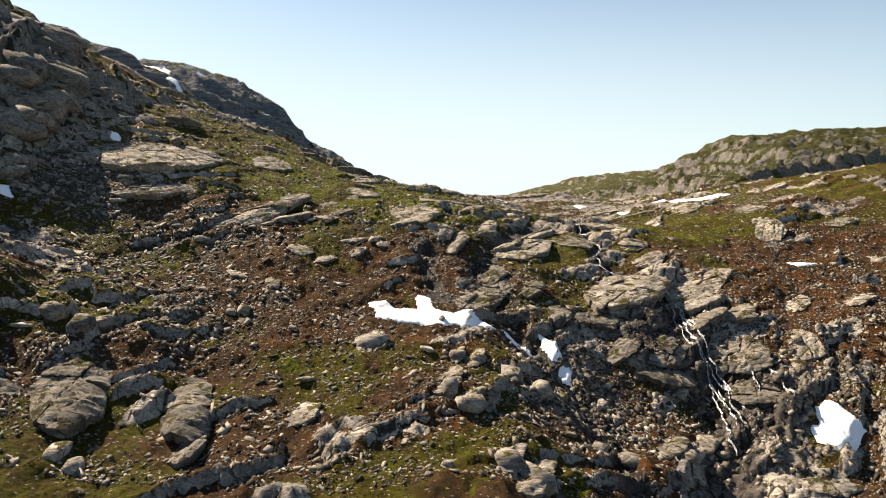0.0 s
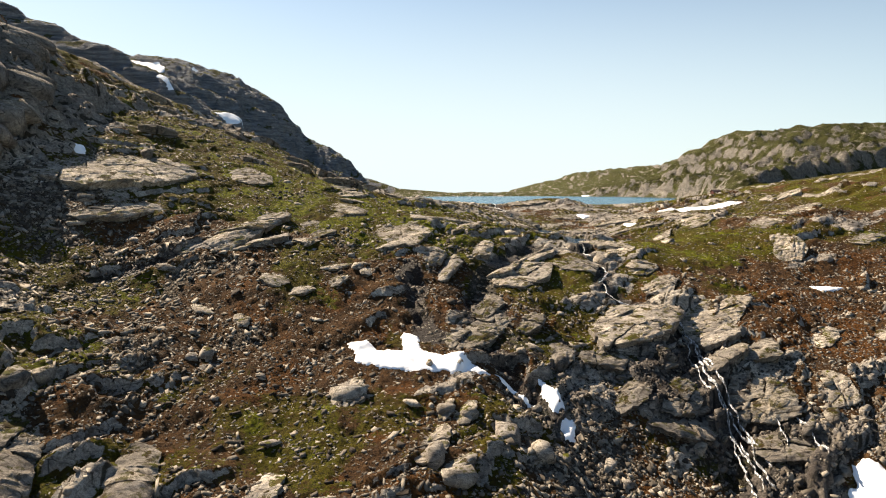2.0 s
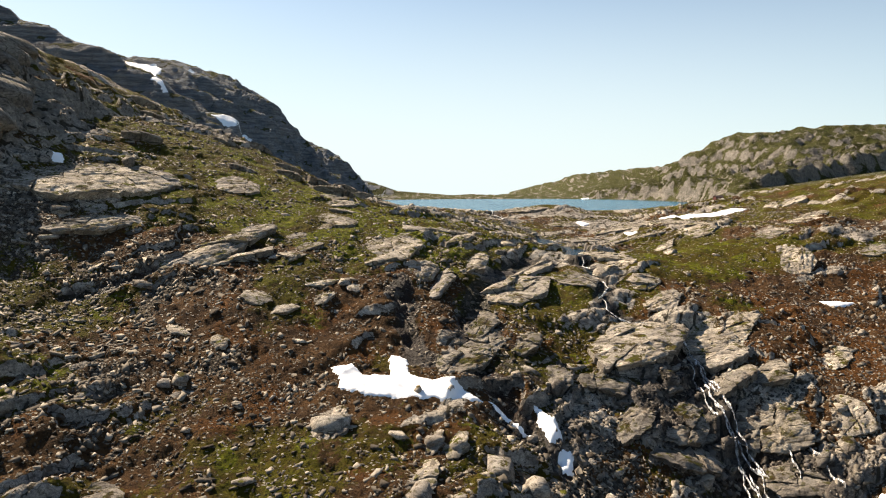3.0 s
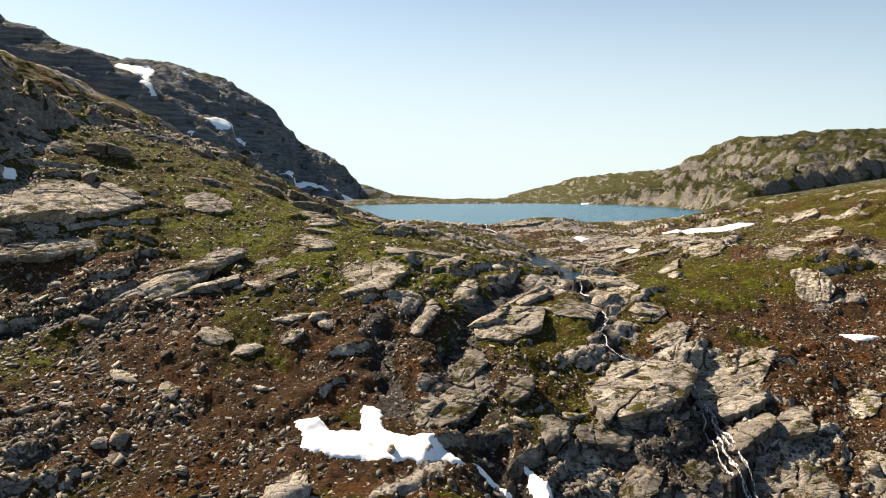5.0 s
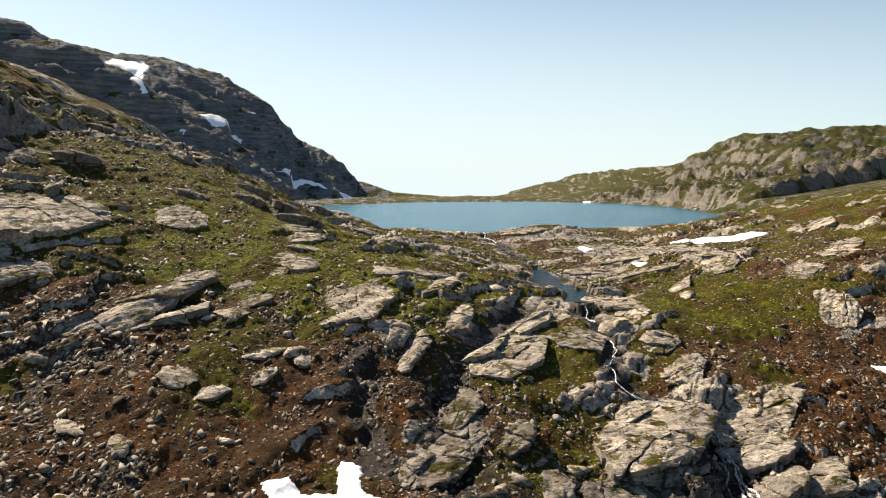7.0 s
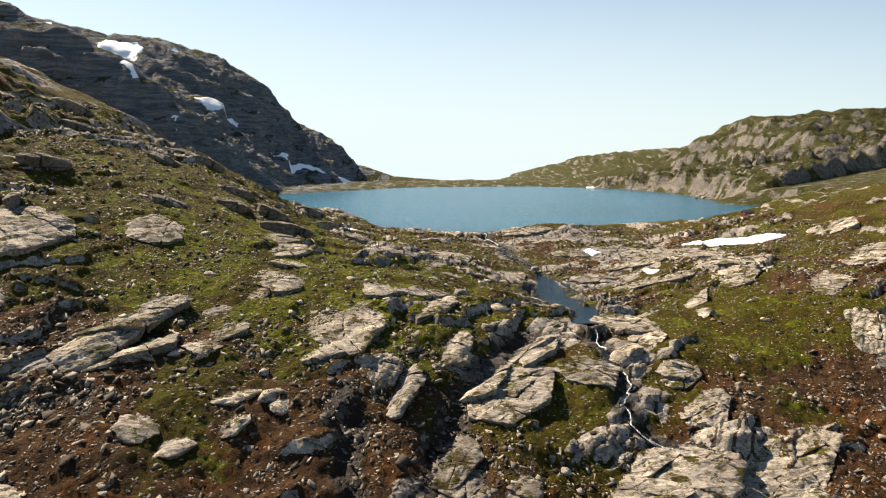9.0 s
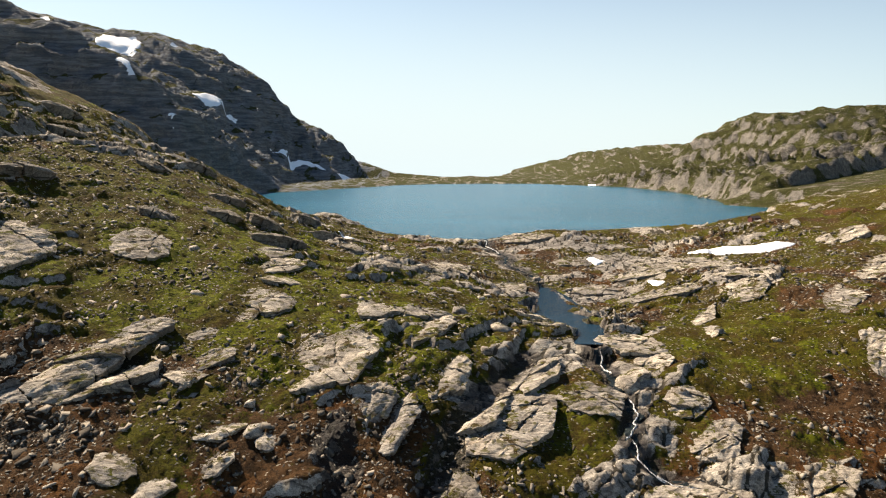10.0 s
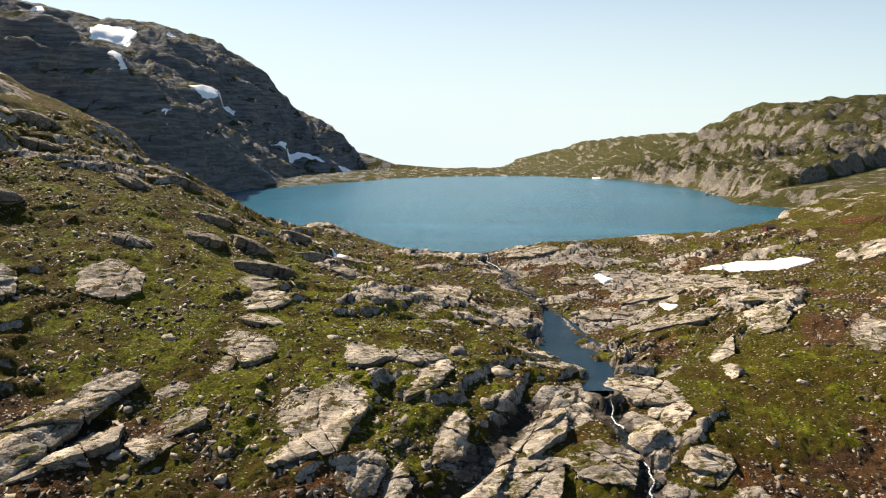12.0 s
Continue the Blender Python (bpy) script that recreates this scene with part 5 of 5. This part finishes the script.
def build_scree():
    """Countless small stones in one sheet."""
    rng = np.random.default_rng(11)
    shapes = []
    cube = np.array([(a, b, c) for a in (-0.5, 0.5) for b in (-0.5, 0.5) for c in (-0.5, 0.5)])
    sides = np.array(((0, 1, 3, 2), (4, 6, 7, 5), (0, 4, 5, 1), (2, 3, 7, 6), (1, 5, 7, 3)))
    tris = np.concatenate([sides[:, :3], sides[:, [0, 2, 3]]])
    for _ in range(6):
        p = cube * (1.15, rng.uniform(0.5, 0.9), rng.uniform(0.18, 0.36)) + rng.normal(0, 0.11, cube.shape)
        shapes.append((1, p, tris))
    for _ in range(6):
        shapes.append((2, *chunk(rng, (1.2, rng.uniform(0.6, 0.9), rng.uniform(0.4, 0.6)), 12)))
    count = 240000
    x, y = rng.uniform(-105, 120, count), 72 + 225 * rng.random(count) ** 1.5
    z = sample("z", x, y)
    cover = {name: sample(name, x, y) for name in ("gravel", "rock", "heath", "wet")}
    clump = fractal(x / 6, y / 6, 211, 3)
    chance = 0.10 + 0.42 * ease(0.1, 0.6, cover["gravel"]) + 0.35 * clump + 0.12 * ease(0.4, 0.8, cover["heath"]) + 0.13 * ease(145, 175, y) - 0.2 * cover["rock"] - 0.26 * discs(x, y, ((62, 176, 18, 1.0), (78, 180, 18, 0.6), (-30, 195, 30, 0.4)))
    pick = (rng.random(count) < chance) & (shore_distance(x, y) > 1.5) & ~on_pool(x, y) & ~on_snow(x, y)
    x, y, z, gravel = x[pick], y[pick], z[pick], cover["gravel"][pick]
    size = (0.17 + 0.20 * rng.random(len(x)) + 0.9 * rng.random(len(x)) ** 9) * (1 + 0.3 * ease(0.3, 0.7, gravel)) * (1 + 0.25 * ease(150, 240, y))
    fall_x, fall_y = (sample("z", x + 0.8, y) - sample("z", x - 0.8, y)) / 1.6, (sample("z", x, y + 0.8) - sample("z", x, y - 0.8)) / 1.6
    verts, faces, base = [], [], 0
    for level, p, f in shapes:
        use = np.where((size > 0.85) == (level == 2))[0]
        k = [j for j, s in enumerate(shapes) if s[1] is p][0] % 6
        use = use[use % 6 == k]
        a = rng.uniform(0, math.tau, len(use))
        tip = rng.normal(0, 0.2, (len(use), 2))
        px = p[None, :, 0] * np.cos(a)[:, None] - p[None, :, 1] * np.sin(a)[:, None]
        py = p[None, :, 0] * np.sin(a)[:, None] + p[None, :, 1] * np.cos(a)[:, None]
        pz = p[None, :, 2] + px * (tip[:, :1] + fall_x[use][:, None]) + py * (tip[:, 1:] + fall_y[use][:, None])
        s = size[use][:, None]
        v = np.stack([x[use][:, None] + px * s, y[use][:, None] + py * s, z[use][:, None] + (pz + 0.04) * s], 2).reshape(-1, 3)
        verts.append(v)
        faces.append((f[None] + (base + np.arange(len(use)) * len(p))[:, None, None]).reshape(-1, 3))
        base += len(v)
    ob = sheet("scree", np.concatenate(verts), np.concatenate(faces), SCREE)
    return tagged(ob, "countless small grey stones strewn over slope and heath", "scree", kind="stuff")


build_scree()

ROCKY_GROUND = ((46, 112, 15, 17, 9), (22, 106, 9, 12, 6), (10, 134, 8, 13, 2.5), (36, 126, 10, 10, 3), (-60, 118, 20, 20, 5), (-36, 104, 20, 16, 3), (38, 215, 22, 28, 2.5),
                (85, 132, 16, 22, 4), (-80, 150, 11, 20, 7), (66, 112, 10, 12, 3), (5, 92, 14, 10, 2), (-10, 150, 16, 10, 1), (70, 245, 26, 18, 1), (-44, 140, 12, 8, 2))


def strewn(rng, number):
    """Places in the rocky tracts."""
    share = np.array([a[4] for a in ROCKY_GROUND], float)
    k = rng.choice(len(ROCKY_GROUND), number, p=share / share.sum())
    a = np.array(ROCKY_GROUND, float)[k]
    x, y = a[:, 0] + a[:, 2] * rng.normal(0, 0.75, number), a[:, 1] + a[:, 3] * rng.normal(0, 0.75, number)
    ok = (y > 71) & (shore_distance(x, y) > 2) & ~on_pool(x, y) & ~on_snow(x, y) & (along(x, y, FALL_LINE)[0] > 1.6)
    return x[ok], y[ok]


def build_rubble():
    """Angular plates that broke off along the rock bands, too many to count."""
    rng = np.random.default_rng(23)
    x, y = strewn(rng, 19000)
    z = height(x, y)
    sx, sy = (shape(x + 3, y) - shape(x - 3, y)) / 6, (shape(x, y + 3) - shape(x, y - 3)) / 6
    size = 0.16 + 0.26 * rng.random(len(x)) + 0.9 * rng.random(len(x)) ** 10
    cube = np.array([(a, b, c) for a in (-0.5, 0.5) for b in (-0.5, 0.5) for c in (-0.5, 0.5)])
    sides = np.array(((0, 1, 3, 2), (4, 6, 7, 5), (0, 4, 5, 1), (2, 3, 7, 6), (0, 2, 6, 4), (1, 5, 7, 3)))
    tris = np.concatenate([sides[:, :3], sides[:, [0, 2, 3]]])
    form = np.stack([rng.uniform(0.9, 1.5, len(x)), rng.uniform(0.5, 0.9, len(x)), rng.uniform(0.12, 0.26, len(x))], 1)
    p = cube[None] * form[:, None] + rng.normal(0, 0.09, (len(x), 8, 3))
    a = np.radians(37 + 28 * rng.normal(0, 1, len(x)))[:, None]
    px, py = p[..., 0] * np.cos(a) - p[..., 1] * np.sin(a), p[..., 0] * np.sin(a) + p[..., 1] * np.cos(a)
    tx, ty = 0.8 * sx + rng.normal(0, 0.25, len(x)), 0.8 * sy + rng.normal(0, 0.25, len(x))
    pz = p[..., 2] + px * tx[:, None] + py * ty[:, None]
    s = size[:, None]
    v = np.stack([x[:, None] + px * s, y[:, None] + py * s, z[:, None] + (pz + 0.01) * s], 2).reshape(-1, 3)
    v, wet = v.reshape(-1, 8, 3), discs(x, y, ((47, 113, 10, 1.0), (19, 112, 6, 0.9), (10, 134, 8, 0.9), (36, 124, 7, 0.9))) > 0.45
    for name, material, pick, label in (("rubble", SCREE, ~wet, "dry angular rock plates strewn over the slope"), ("wet_rubble", WET_SCREE, wet, "dark wet rock plates heaped in the gullies")):
        f = (tris[None] + (8 * np.arange(pick.sum()))[:, None, None]).reshape(-1, 3)
        tagged(sheet(name, v[pick].reshape(-1, 3), f, material), label, "rubble", kind="stuff")


build_rubble()


def build_plates():
    """Larger broken slabs, each one loose, lying along the bands."""
    rng = np.random.default_rng(29)
    kinds = []
    for k in range(24):
        p, f = chunk(rng, (1.4, rng.uniform(0.6, 0.9), rng.uniform(0.25, 0.45)), 18)
        ob = mesh_of("broken_rock", p, f, ROCK if k < 12 else WET_SHADED_ROCK)
        kinds.append(ob.data)
        bpy.data.objects.remove(ob)
    xs, ys = strewn(rng, 290)
    zs = height(xs, ys)
    for k, (x, y, z) in enumerate(zip(xs, ys, zs)):
        size = 0.9 + 2.3 * rng.random() ** 2.6
        damp = discs(x, y, ((47, 113, 11, 1.0), (20, 111, 7, 1.0), (10, 132, 9, 1.0), (36, 122, 8, 1.0))) > 0.4
        ob = new("broken_rock", kinds[k % 12 + 12 * int(damp)])
        ob.matrix_world = tilted(float(x), float(y), float(z) + 0.01 * size, 37 + 22 * rng.normal(), 0.85, size) @ pose(0, 0, 0, rng.normal(0, 7), rng.normal(0, 7), 0)
        tagged(ob, "broken flat gneiss slab lying on rubble", "rock", "broken slabs")


build_plates()


# ---- the hut by the lake ----
def make_paint(name, colour):
    n = Nodes(name)
    p = n.local((1, 1, 1))
    c = n.mix(n.step(n.noise(p, 2.0, 5), 0.4, 0.7, 0, 0.5), colour, tuple(v * 0.6 for v in colour))
    return n.done(c, 0.8, n.bump(n.noise(n.local((9, 9, 0.6)), 3.0, 3), 0.4, 0.03), 0.3)


RED, FELT = make_paint("falu_red_boards", (0.075, 0.018, 0.014)), make_paint("dark_roof_felt", (0.045, 0.030, 0.030))
WOOD = make_paint("grey_wood", (0.16, 0.13, 0.11))


def box(lo, hi):
    bm = bmesh.new()
    bmesh.ops.create_cube(bm, size=1)
    for v in bm.verts:
        v.co = [(a + b) / 2 + c * (b - a) for a, b, c in zip(lo, hi, v.co)]
    bmesh.ops.bevel(bm, geom=bm.edges[:], offset=0.02, segments=1, affect="EDGES")
    return bm


def build_hut():
    x, y = 113.5, 287.0
    hut = tagged(new("hut"), "small dark red wooden hut on the lake shore", "hut")
    hut.matrix_world = pose(x, y, float(height(x, y)[0]) - 0.1, 0, 0, 12) @ Matrix.Diagonal((0.8, 0.8, 0.8, 1))
    bm = bmesh.new()
    prof = ((-1.4, 0), (1.4, 0), (1.4, 1.7), (0, 2.55), (-1.4, 1.7))
    a, b = [bm.verts.new((-2.1, py, pz)) for py, pz in prof], [bm.verts.new((2.1, py, pz)) for py, pz in prof]
    bm.faces.new(a[::-1])
    bm.faces.new(b)
    for k in range(5):
        bm.faces.new((a[k], a[(k + 1) % 5], b[(k + 1) % 5], b[k]))
    bmesh.ops.recalc_face_normals(bm, faces=bm.faces)
    part("wall", bm, RED, hut)
    for side in (-1, 1):
        roof = part("roof_slope", box((-2.35, -0.9, -0.05), (2.35, 0.95, 0.05)), FELT, hut, "dark felted roof slope")
        roof.matrix_local = pose(0, side * 0.80, 2.17, -side * 31.5, 0, 0)
    part("door", box((-1.5, -1.45, 0.05), (-0.7, -1.40, 1.62)), WOOD, hut, "grey wooden door")
    part("window", box((0.5, -1.44, 0.8), (1.2, -1.40, 1.4)), FELT, hut, "small dark window")


build_hut()
